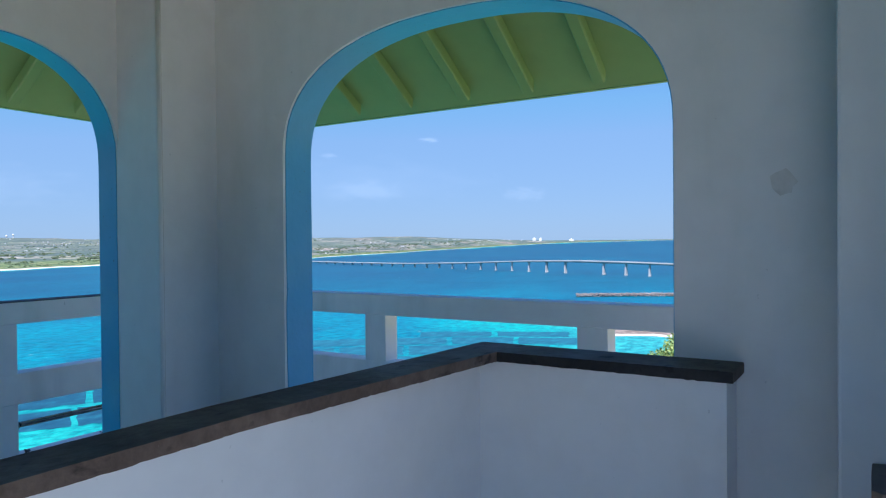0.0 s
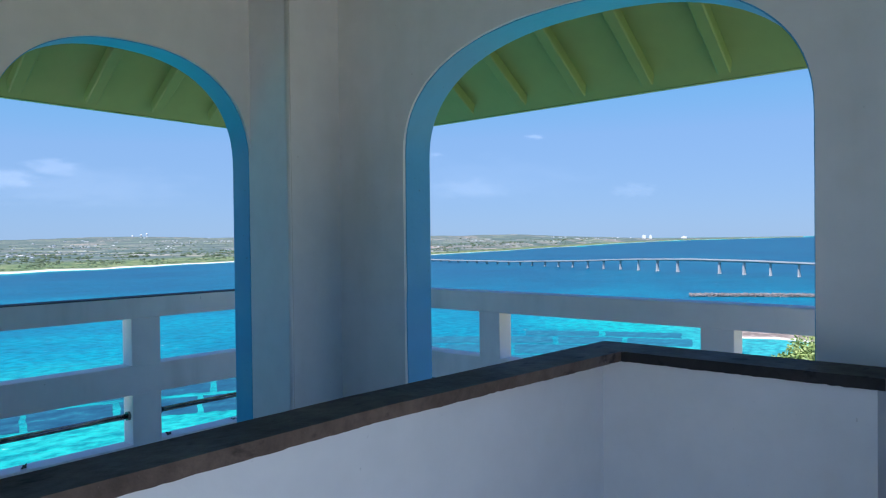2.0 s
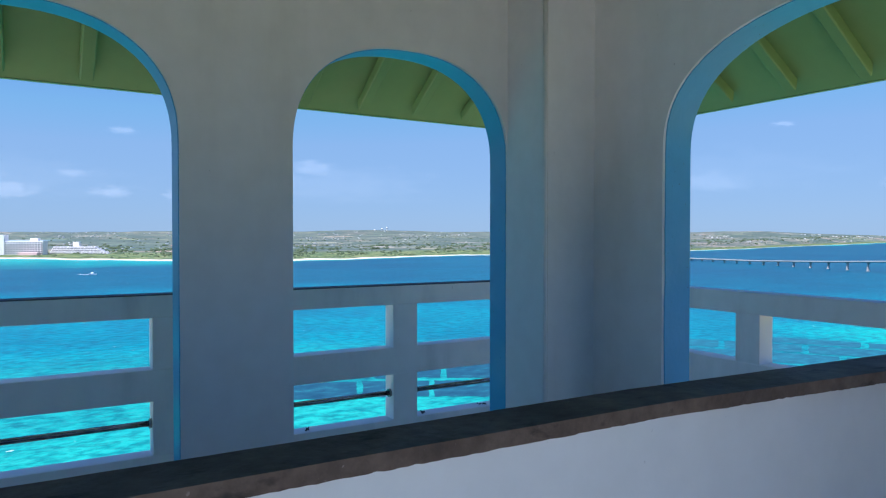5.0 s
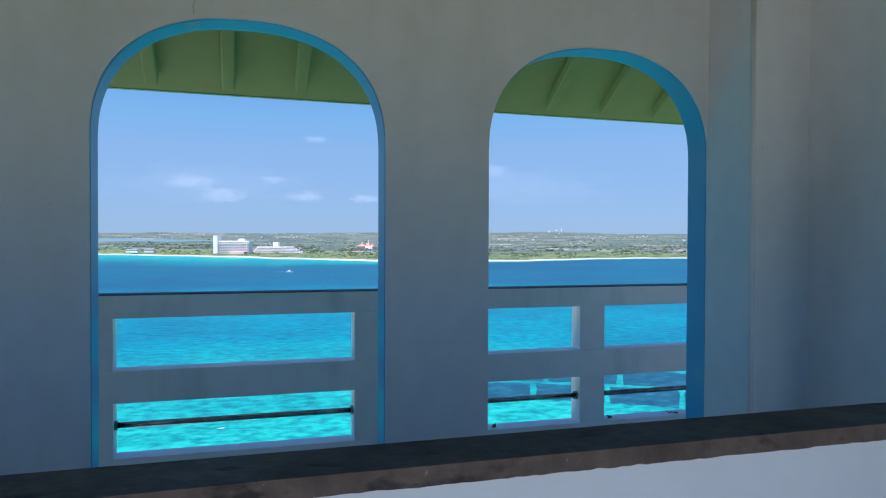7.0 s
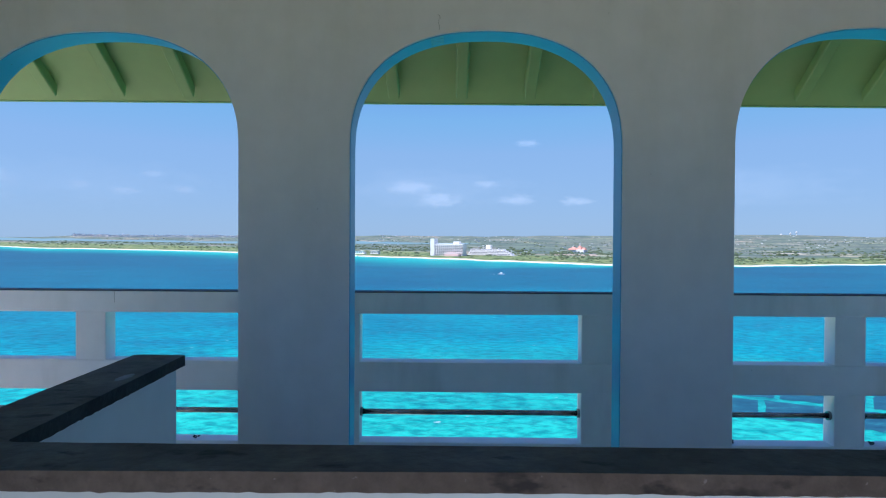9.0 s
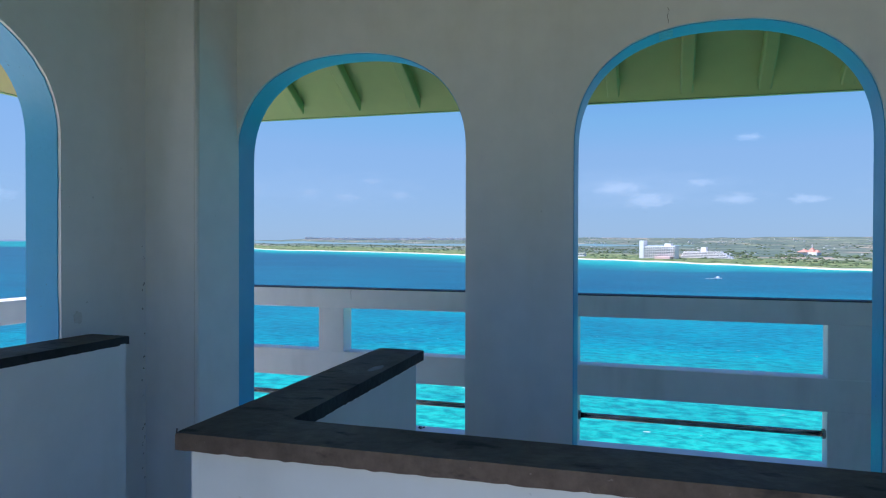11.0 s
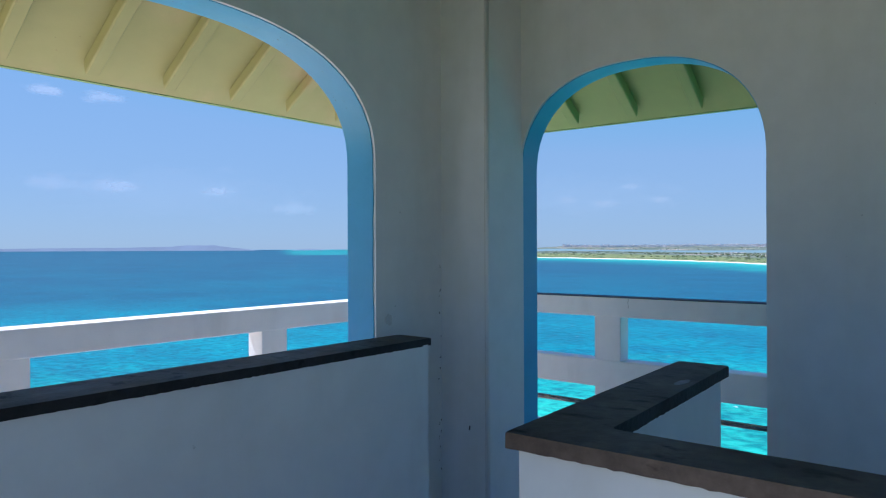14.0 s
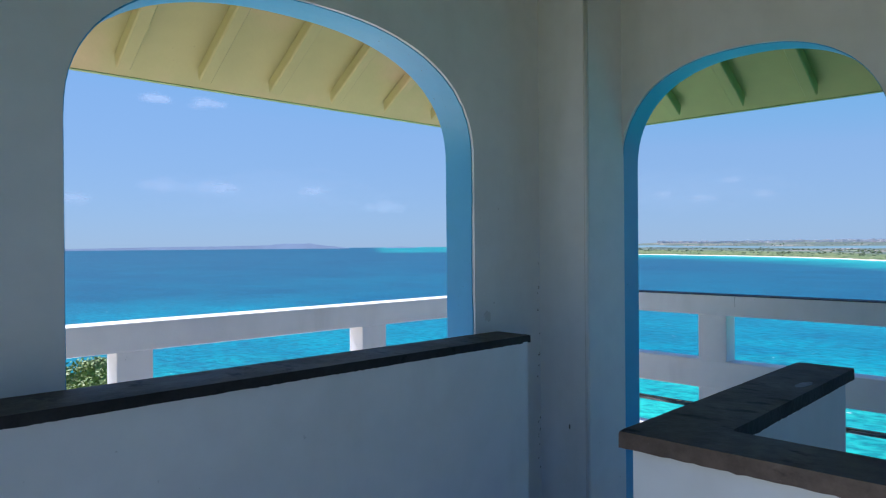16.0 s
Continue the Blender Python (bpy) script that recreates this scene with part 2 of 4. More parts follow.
# Ceiling out of view, kept low and dark to dim the wall tops.
tagged(part("ceiling", block(-0.01, XE + 0.01, YS - 0.01, YN + 0.01, 2.72, 2.82), CEILING), "unseen dark green ceiling slab, low to dim the upper walls", "ceiling", kind="structure")


# ---- parapets round the stair ----
CZ, CT = 1.160, 0.030


def slab_outline(points, z0, z1, bevel, cell=0.014, seed=0.0, rag=0.0):
    """A slab over a plan outline, edges subdivided, rounded and slightly worn; rag drops the lower rim unevenly."""
    bm = bmesh.new()
    ring = []
    for (xa, ya), (xb, yb) in zip(points, points[1:] + points[:1]):
        n = max(1, int(math.hypot(xb - xa, yb - ya) / cell))
        for i in range(n):
            ring.append((xa + (xb - xa) * i / n, ya + (yb - ya) * i / n))
    lo = [bm.verts.new((x, y, z0 + rag * 0.35 * noise.noise(Vector((x * 16, y * 16, seed))) + rag * noise.noise(Vector((x * 70, y * 70, seed))))) for x, y in ring]
    hi = [bm.verts.new((x, y, z1)) for x, y in ring]
    n = len(ring)
    for i in range(n):
        bm.faces.new((lo[i], lo[(i + 1) % n], hi[(i + 1) % n], hi[i]))
    f1 = bm.faces.new(hi)
    bm.faces.new(list(reversed(lo)))
    if bevel:
        bmesh.ops.bevel(bm, geom=list(f1.edges), offset=bevel, segments=2, affect="EDGES", profile=0.6)
    for v in bm.verts:
        k = noise.noise_vector(v.co * 14 + Vector((seed, 0, 0)))
        v.co += Vector((k.x, k.y, k.z * 0.3)) * 0.0010
    bmesh.ops.triangulate(bm, faces=[f for f in bm.faces if len(f.verts) > 4])
    return bm


def parapet(name, body, cap, label, seed, top=CZ):
    ob = empty(name, (*cap[0], 0))
    root = Matrix.Translation((-cap[0][0], -cap[0][1], 0))
    b = bmesh.new()
    for r in body:
        box(b, *r, 0.0, top - CT + 0.004)
    bmesh.ops.transform(b, matrix=root, verts=b.verts)
    part("body", b, PARAPET, ob, "white painted low wall")
    c = slab_outline(cap, top - CT, top, 0.004, seed=seed, rag=0.0024)
    bmesh.ops.transform(c, matrix=root, verts=c.verts)
    slab = part("coping", c, CAP, ob, "dark stained coping with worn brown edges, black where shade is painted in")
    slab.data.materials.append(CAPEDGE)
    slab.data.materials.append(CAPSHADE)
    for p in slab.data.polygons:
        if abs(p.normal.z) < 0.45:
            # Sides facing north or south get the edge with painted-in shade.
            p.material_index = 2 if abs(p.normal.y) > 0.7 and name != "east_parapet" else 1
    return tagged(ob, label, "parapet")


LX0, LX1 = 1.566, 1.705      # long parapet, outer and inner edge of its coping
o = 0.014
stair_parapet = parapet(
    "stair_parapet",
    [(LX0 + o, LX1 - o, -0.99 + o, YN - 0.002), (0.740 + o, LX0 + o + 0.001, -0.99 + o, -0.884 - o), (LX1 - o - 0.001, 2.43, 2.135 + o, YN - 0.002)],
    [(0.726, -1.028), (LX1 + 0.012, -0.990), (LX1 - 0.008, 0.0), (LX1 - 0.008, 1.2), (LX1 + 0.06, 2.125), (2.450, 2.125), (2.450, YN - 0.002), (LX0 + 0.055, YN - 0.002), (LX0, 1.2), (LX0 + 0.01, -0.846), (0.726, -0.884)],
    "white stair parapet with dark brown coping and short return", 3.0)
south_parapet = parapet(
    "south_parapet",
    [(0.600, 2.46, YS + 0.002, -2.100 - o)],
    [(0.580, YS + 0.002), (2.48, YS + 0.002), (2.48, -2.082), (0.580, -2.115)],
    "white low wall with dark coping beneath the wide arch", 7.0, 1.130)
east_stub = parapet(
    "east_parapet",
    [(2.772, XE - 0.001, 1.435, 1.565)],
    [(2.770, 1.42), (XE - 0.001, 1.42), (XE - 0.001, 1.58), (2.757, 1.58), (2.757, 1.43)],
    "short white low wall with brown coping beside stair", 9.0, 1.128)


bm = bmesh.new()
ring = []
for i in range(18):
    a = i / 18 * math.tau
    k = 1 + 0.3 * noise.noise(Vector((math.cos(a) * 2, math.sin(a) * 2, 4)))
    ring.append((0.045 * k * math.cos(a), 0.014 * k * math.sin(a)))
lo = [bm.verts.new((0.327 + x, 0.128 + y, CZ - 0.002)) for x, y in ring]
hi = [bm.verts.new((0.327 + x * 0.95, 0.128 + y * 0.95, CZ + 0.0012)) for x, y in ring]
bm.faces.new(hi)
for i in range(18):
    bm.faces.new((lo[i], lo[(i + 1) % 18], hi[(i + 1) % 18], hi[i]))
part("paint_smear", bm, plain("grey_paint_smear", (0.16, 0.17, 0.19), 0.6, 0.35, 60), next(c for c in stair_parapet.children if c.name.startswith("coping")), "thin grey paint smear on the coping")


# ---- balustrade round the outer walkway ----
RT, RD = 1.190, 0.125
BANDS = ((1.069, RT), (0.624, 0.795), (0.0, 0.336))


def balustrade(name, place, u0, u1, posts, label):
    """Concrete rail along u with three beams and posts; place(u0, u1, d0, d1) gives x0, x1, y0, y1."""
    ob = empty(name)
    for nm, (z0, z1) in zip(("top_rail", "middle_rail", "kerb"), BANDS):
        d0 = -0.004 if nm == "top_rail" else 0.0
        part(nm, block(*place(u0, u1, d0, RD - d0), z0, z1, 0.006), RAILWHITE, ob)
    for a, b in posts:
        part("post", block(*place(a, b, 0.003, RD - 0.003), 0.0, RT - 0.01, 0.005), RAILWHITE, ob)
    return tagged(ob, label, "balustrade", "balustrades round the walkway")


XW, RYN, RYS = -1.250, 3.50, -3.29
rail_w = balustrade("balustrade", lambda a, b, c, d: (XW - d, XW - c, a, b), RYS - RD, RYN + RD,
                    [(RYS - RD, RYS + 0.08), (-2.290, -2.115), (-0.90, -0.655), (0.606, 0.86), (2.032, 2.205), (RYN - 0.09, RYN + RD)],
                    "white painted concrete balustrade with three beams, in shade")
rail_n = balustrade("balustrade", lambda a, b, c, d: (a, b, RYN + c, RYN + d), XW, XE + 0.15,
                    [(XW + 0.001, XW + 0.21), (0.148, 0.301), (1.492, 1.651), (2.86, 3.02)],
                    "white painted concrete balustrade facing the bridge")
rail_s = balustrade("balustrade", lambda a, b, c, d: (a, b, RYS - d, RYS - c), XW, XE + 0.15,
                    [(XW + 0.001, XW + 0.2), (0.386, 0.550), (1.662, 1.812), (2.9, 3.06)],
                    "white painted concrete balustrade with sunlit top")

part("weathered_top", block(XW - RD - 0.002, XW + 0.002, RYS + 0.15, RYN - 0.1, RT - 0.003, RT + 0.004, 0.002, 1),
     plain("dark_weathered_paint", (0.12, 0.112, 0.108), 0.85, 0.4, 9.0), next(c for c in rail_w.children if c.name.startswith("top_rail")), "dark weathered top face")


# steel pipes through the lower openings
def pipe(u0, u1):
    ob = empty("steel_pipe", (XW - 0.05, u0, 0.500))
    L = u1 - u0
    part("tube", tube(bmesh.new(), (0, 0.004, 0), (0, L - 0.004, 0), 0.016, 12), STEEL, ob, smooth=True)
    for y in (0.0, L - 0.016):
        part("flange", tube(bmesh.new(), (0, y, 0), (0, y + 0.016, 0), 0.026, 14), STEEL, ob)
    tagged(ob, "dark steel pipe across the lower balustrade opening", "pipe", "pipes in the balustrade")


for a, b in ((RYS + 0.08, -2.290), (-2.115, -0.90), (-0.655, 0.606), (0.86, 2.032), (2.205, RYN - 0.09)):
    pipe(a, b)


# ---- eaves: hipped soffit with rafters ----
EX0, EX1, EY0, EY1, EZ, PITCH = -1.51, 3.13, -3.62, 3.75, 2.295, 0.65
SKEW = 0.20                   # the western eave runs in a little towards the south


def roof_sheet(lift, inset):
    bm = bmesh.new()
    h = 1.42
    k = h / PITCH
    lo = [(EX0 - inset, EY0 - inset), (EX1 + inset, EY0 - inset), (EX1 + inset, EY1 + inset), (EX0 - inset, EY1 + inset)]
    lo[0] = (lo[0][0] + SKEW, lo[0][1])
    hi = [(EX0 + k + SKEW * 0.6, EY0 + k), (EX1 + inset, EY0 + k), (EX1 + inset, EY1 - k), (EX0 + k, EY1 - k)]
    a = [bm.verts.new((x, y, EZ + lift)) for x, y in lo]
    b = [bm.verts.new((x, y, EZ + lift + h)) for x, y in hi]
    for i in (0, 2, 3):       # the unseen eastern eave is left off, to let more skylight in
        j = (i + 1) % 4
        bm.faces.new((a[i], a[j], b[j], b[i]))
    bm.faces.new(b)
    return bm


roof = empty("roof", (0, 0, 0))
bm = roof_sheet(0, 0)
soffit = part("soffit", bm, GREEN, roof, "green painted sloping soffit, bounced light painted into the south slope")
# The south slope takes the lighter copy with bounced light in its colour.
soffit.data.materials.append(LIT_GREEN)
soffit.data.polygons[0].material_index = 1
bm = roof_sheet(0.10, 0.03)
part("covering", bm, ROOFTOP, roof)
bm = bmesh.new()
for x0, x1, y0, y1 in ((EX0 + SKEW, EX1, EY0 - 0.03, EY0), (EX0, EX1, EY1, EY1 + 0.03)):
    box(bm, x0, x1, y0, y1, EZ - 0.004, EZ + 0.10)
e0, e1 = Vector((EX0 + SKEW, EY0 - 0.03, EZ + 0.048)), Vector((EX0, EY1 + 0.03, EZ + 0.048))
box(bm, -0.03, 0.0, 0, (e1 - e0).length, -0.052, 0.052)
bmesh.ops.transform(bm, verts=bm.verts[-8:], matrix=Matrix.Translation(e0) @ Matrix.Rotation(math.atan2(-(e1 - e0).x, (e1 - e0).y), 4, "Z"))
part("fascia", bm, GREEN, roof)
tagged(roof, "low hipped roof with green painted soffit and rafters", "roof", kind="structure")

RW, RH, END = 0.075, 0.065, 0.10


def rafter(plan_out, plan_in, material=None):
    """One rafter under the soffit from its lower end outwards (plan_out) to plan_in, both (x, y)."""
    (xo, yo), (xi, yi) = plan_out, plan_in
    d = Vector((xi - xo, yi - yo, 0))
    L = d.length
    d.normalize()
    s = Vector((-d.y, d.x, 0)) * RW / 2
    z0 = EZ + END * PITCH
    z1 = z0 + L * PITCH
    bm = bmesh.new()
    v = []
    for x, y, z, in ((xo, yo, z0), (xi, yi, z1)):
        for sg in (-1, 1):
            for dz in (0.002, -RH):
                taper = 1.0 if dz > 0 else 0.86
                v.append(bm.verts.new(Vector((x, y, z + dz)) + s * sg * taper))
    for f in ((0, 1, 3, 2), (4, 6, 7, 5), (0, 4, 5, 1), (2, 3, 7, 6), (1, 5, 7, 3), (0, 2, 6, 4)):
        bm.faces.new([v[i] for i in f])
    bmesh.ops.bevel(bm, geom=bm.edges[:], offset=0.006, segments=1, affect="EDGES")
    part("rafter", bm, material or GREEN, roof)


def rafters():
    for k in range(-3, 16):
        y = -2.420 + 0.390 * k
        reach = min(1.45, y - EY0 - 0.06, EY1 - y - 0.06)
        if reach > 0.2:
            x = EX0 + SKEW * (EY1 - y) / (EY1 - EY0)
            rafter((x + END, y), (x + reach, y))
    for k in range(-4, 14):
        x = 0.176 + 0.380 * k
        reach = min(1.45, x - EX0 - 0.06)
        if reach > 0.2 and x < EX1 - 0.05:
            rafter((x, EY0 + END), (x, EY0 + reach), LIT_GREEN)
        x = 1.17 + 0.395 * (k - 4)
        reach = min(1.45, x - EX0 - 0.06)
        if reach > 0.2 and x < EX1 - 0.05:
            rafter((x, EY1 - END), (x, EY1 - reach))


rafters()

# small wear on the walls
GREY = plain("grey_stain_and_shade", (0.68, 0.67, 0.65), 0.7, 0.15, 20)
DARK = plain("dark_speck", (0.06, 0.055, 0.05), 0.7, 0.3, 20)


def speck(x, y, z, normal, r, material, name, label, category):
    """A thin patch of stain or a small hole cover lying on a wall face."""
    bm = bmesh.new()
    pts = []
    n = Vector(normal)
    u = Vector((0, 0, 1)).cross(n).normalized()
    for i in range(14):
        a = i / 14 * math.tau
        k = r * (1 + 0.35 * noise.noise(Vector((math.cos(a) * 2 + x * 7, math.sin(a) * 2 + y * 5, z * 9))))
        pts.append(Vector((x, y, z)) + u * math.cos(a) * k + Vector((0, 0, math.sin(a) * k * 1.15)) + n * 0.004)
    lo = [bm.verts.new(p - n * 0.006) for p in pts]
    hi = [bm.verts.new(p) for p in pts]
    bm.faces.new(hi)
    for i in range(14):
        bm.faces.new((lo[i], lo[(i + 1) % 14], hi[(i + 1) % 14], hi[i]))
    tagged(part(name, bm, material), label, category)


speck(2.55, YN, 1.655, (0, -1, 0), 0.030, GREY, "wall_patch", "round grey filler patch on the white wall", "patch")
speck(0.640, YS, 1.20, (0, 1, 0), 0.020, GREY, "wall_patch", "small grey stain on the wall above coping", "patch")
b_ = tube(bmesh.new(), (COL, -2.14, 0.70), (COL + 0.022, -2.125, 0.69), 0.003, 8)
tagged(part("nail", b_, DARK), "bent dark nail sticking out of column", "nail")

# Thin grey strips painted in for the shadow gap beside each bead.
for y0, y1 in ((YN - 0.279, YN - 0.274), (YS + 0.246, YS + 0.251)):
    tagged(part('trim', block(COL - 0.002, COL + 0.0015, y0, y1, 0.0, 2.715), GREY), 'grey shade line painted beside the corner bead', 'trim', kind='structure')

# plaster beads along the visible column corners
for y in (YN - 0.290, YS + 0.262):
    b_ = tube(bmesh.new(), (COL - 0.004, y + (0.004 if y > 0 else -0.004), 0.0), (COL - 0.004, y + (0.004 if y > 0 else -0.004), 2.715), 0.010, 10)
    tagged(part("trim", b_, WHITE, None, smooth=True), "painted corner bead on the column", "trim", kind="structure")


# dry debris on the kerb, a hairline crack and a repainted spot at the middle arch
def debris(y, s, seed):
    rng = random.Random(seed)
    bm = bmesh.new()
    for i in range(5):
        p = Vector((XW - 0.055 + rng.uniform(-0.02, 0.02), y + rng.uniform(-0.035, 0.035) * s, BANDS[2][1] + 0.006))
        m = Matrix.Translation(p) @ Euler((rng.random(), rng.random(), rng.random() * 6)).to_matrix().to_4x4() @ Matrix.Diagonal((0.022 * s, 0.009 * s, 0.008 * s, 1))
        bmesh.ops.create_icosphere(bm, subdivisions=1, radius=1, matrix=m)
    tagged(part("debris", bm, DARK), "small clump of dry dark leaves on the kerb", "debris", "debris on the kerb")


for i, y in enumerate((1.465, 2.275, 2.74, -1.605)):
    debris(y, 0.75 - 0.07 * i, i)

bm = bmesh.new()
pts = [(0.0012, -0.182 + 0.010 * noise.noise(Vector((i * 0.9, 0, 0))), 2.302 + i * 0.012) for i in range(6)]
for (xa, ya, za), (xb, yb, zb) in zip(pts, pts[1:]):
    bm.faces.new([bm.verts.new(p) for p in ((xa, ya - 0.0007, za), (xa, ya + 0.0007, za), (xb, yb + 0.0005, zb), (xb, yb - 0.0005, zb))])
tagged(part("trim", bm, DARK), "hairline crack above the middle arch", "crack", kind="structure")
bm = bmesh.new()
pts = [(XW + 0.0052, -2.06 + 0.008 * noise.noise(Vector((i * 0.8, 3, 0))), 1.186 - i * 0.012) for i in range(6)]
for (xa, ya, za), (xb, yb, zb) in zip(pts, pts[1:]):
    bm.faces.new([bm.verts.new(p) for p in ((xa, ya - 0.001, za), (xa, ya + 0.001, za), (xb, yb + 0.0008, zb), (xb, yb - 0.0008, zb))])
part("crack", bm, DARK, next(c for c in rail_w.children if c.name.startswith("top_rail")), "hairline crack down the top beam")
PALEBLUE = plain("pale_blue_repaint", (0.24, 0.50, 0.66), 0.45, 0.3, 40)
bm = bmesh.new()
for i in range(5):
    for j in range(3):
        ya, yb = -0.215 + i * 0.010, -0.205 + i * 0.010
        xa, xb = -0.012 - j * 0.035, -0.045 - j * 0.035
        def top_z(y):
            return SPRING + (2.300 - SPRING) * (1 - (abs(y) / 0.528) ** ROUND) ** (1 / ROUND) - 0.0055
        bm.faces.new([bm.verts.new(p) for p in ((xa, ya, top_z(ya)), (xa, yb, top_z(yb)), (xb, yb, top_z(yb)), (xb, ya, top_z(ya)))])
part("repainted_spot", bm, PALEBLUE, wall_w, "pale blue repainted spot at the crown")


# pinholes down the plaster joint beside the south-western column
rng = random.Random(21)
bm = bmesh.new()
for i in range(26):
    z = rng.uniform(0.45, 1.55)
    p = Vector((COL + 0.012 + rng.uniform(-0.006, 0.012), YS + 0.001, z))
    s = rng.uniform(0.0012, 0.003)
    bmesh.ops.create_icosphere(bm, subdivisions=1, radius=s, matrix=Matrix.Translation(p) @ Matrix.Diagonal((1, 0.5, rng.uniform(0.8, 2.0), 1)))
tagged(part("pinholes", bm, DARK), "row of dark pinholes in the wall plaster", "pinholes", kind="stuff")

# ---- the sea, far coast and islands ----
SEA = -30.0


def sea_z(d):
    """Level of the water: flat near the lookout, lifted far out so that its rim meets the true horizon."""
    return SEA + 29.5 * (max(0.0, d - 2300) / 2660) ** 1.5


def bearing(deg, dist, z=SEA):
    """A point at a heading in degrees (0 along +y, growing to the left) and a distance from the lookout."""
    a = radians(deg)
    return Vector((2.7 - dist * math.sin(a), -0.1 + dist * math.cos(a), z))


def interp(x, table):
    """Straight-line reading of a short table of (x, value), x falling or rising."""
    t = sorted(table)
    if x <= t[0][0]:
        return t[0][1]
    for (a, va), (b, vb) in zip(t, t[1:]):
        if x <= b:
            k = (x - a) / (b - a)
            return va + (vb - va) * k
    return t[-1][1]


def math_node(t, op, a, b=None, c=None):
    n = t.nodes.new("ShaderNodeMath")
    n.operation = op
    for i, v in enumerate((a, b, c)):
        if v is None:
            continue
        if hasattr(v, "is_linked"):
            t.links.new(v, n.inputs[i])
        else:
            n.inputs[i].default_value = v
    return n.outputs[0]


def sea_material():
    """Shallow sand flats near the lookout, reef patches, then deep blue water, lighter again off the beaches."""
    m, t, b = mat("sea_water", 0.32)
    b.inputs["Specular IOR Level"].default_value = 0.04
    c = t.nodes.new("ShaderNodeTexCoord")
    ln = t.nodes.new("ShaderNodeVectorMath")
    ln.operation = "LENGTH"
    t.links.new(c.outputs["Object"], ln.inputs[0])
    wob = noise_tex(t, coords(t, (0.008, 0.004, 1)), 1.0, 5)
    dist = math_node(t, "MULTIPLY_ADD", math_node(t, "SUBTRACT", wob, 0.5), 150.0, ln.outputs["Value"])
    f = math_node(t, "DIVIDE", dist, 1400.0)
    col = ramp(t, f, [(0.0, (0.040, 0.40, 0.29)), (0.11, (0.028, 0.37, 0.29)), (0.15, (0.005, 0.225, 0.255)), (0.26, (0.001, 0.175, 0.225)), (0.36, (0.001, 0.105, 0.155)), (1.0, (0.002, 0.088, 0.135))])
    shore = t.nodes.new("ShaderNodeAttribute")
    shore.attribute_name = "shallow"
    shal = math_node(t, "ADD", shore.outputs["Fac"], math_node(t, "MULTIPLY", math_node(t, "SUBTRACT", wob, 0.5), 0.5))
    shoal = ramp(t, shal, [(0.15, (0, 0, 0)), (0.70, (1, 1, 1))])
    col = mix(t, shoal, col, (0.014, 0.36, 0.29))
    col = mix(t, ramp(t, shal, [(0.72, (0, 0, 0)), (1.0, (1, 1, 1))]), col, (0.07, 0.45, 0.36))
    reef = ramp(t, noise_tex(t, coords(t, (0.045, 0.016, 1)), 1.0, 6), [(0.54, (0, 0, 0)), (0.64, (1, 1, 1))])
    near = ramp(t, f, [(0.05, (0.25, 0.25, 0.25)), (0.14, (0.6, 0.6, 0.6)), (0.35, (0, 0, 0))])
    col = mix(t, math_node(t, "MULTIPLY", math_node(t, "MULTIPLY", reef, near), math_node(t, "MULTIPLY_ADD", shoal, -0.7, 0.85)), col, (0.003, 0.11, 0.18))
    rip = noise_tex(t, coords(t, (0.42, 0.28, 1)), 1.0, 6, 0.7)
    swell = noise_tex(t, coords(t, (0.045, 0.028, 1)), 1.0, 4)
    col = mix(t, 0.85, col, mix(t, 1.0, col, ramp(t, rip, [(0.40, (0.22, 0.42, 0.55)), (0.58, (1.12, 1.12, 1.12))]), "MULTIPLY"))
    col = mix(t, 0.45, col, mix(t, 1.0, col, ramp(t, swell, [(0.36, (0.4, 0.55, 0.68)), (0.60, (1.1, 1.1, 1.1))]), "MULTIPLY"))
    white = ramp(t, noise_tex(t, coords(t, (0.16, 0.10, 1)), 2.6, 3), [(0.715, (0, 0, 0)), (0.74, (1, 1, 1))])
    col = mix(t, math_node(t, "MULTIPLY", white, 0.7), col, (0.75, 0.80, 0.82))
    broad = noise_tex(t, coords(t, (0.009, 0.005, 1)), 1.0, 6, 0.6)
    col = mix(t, 0.7, col, mix(t, 1.0, col, ramp(t, broad, [(0.36, (0.55, 0.66, 0.78)), (0.62, (1.5, 1.25, 1.12))]), "MULTIPLY"))
    t.links.new(col, b.inputs["Base Color"])
    bump(t, b, mix(t, 0.5, noise_tex(t, coords(t, (0.30, 0.22, 1)), 1.0, 6), noise_tex(t, coords(t, (0.08, 0.05, 1)), 1.0, 4)), 0.8, 0.7)
    return m


SHORE = [(126, 3000), (120.6, 2350), (112, 1900), (104, 1450), (97, 1290), (90, 1120), (84, 1000), (78, 915), (72.9, 900), (66, 985), (62, 1060),
         (58, 1150), (50, 1250), (42.7, 1400), (36, 1900), (29, 2900), (22, 4000), (13, 4700)]
LAND_R = 4850.0


def shore_at(h):
    return interp(h, SHORE) * (1 + 0.025 * noise.noise(Vector((h * 0.35, 0, 0))) + 0.008 * noise.noise(Vector((h * 1.7, 3, 0))))


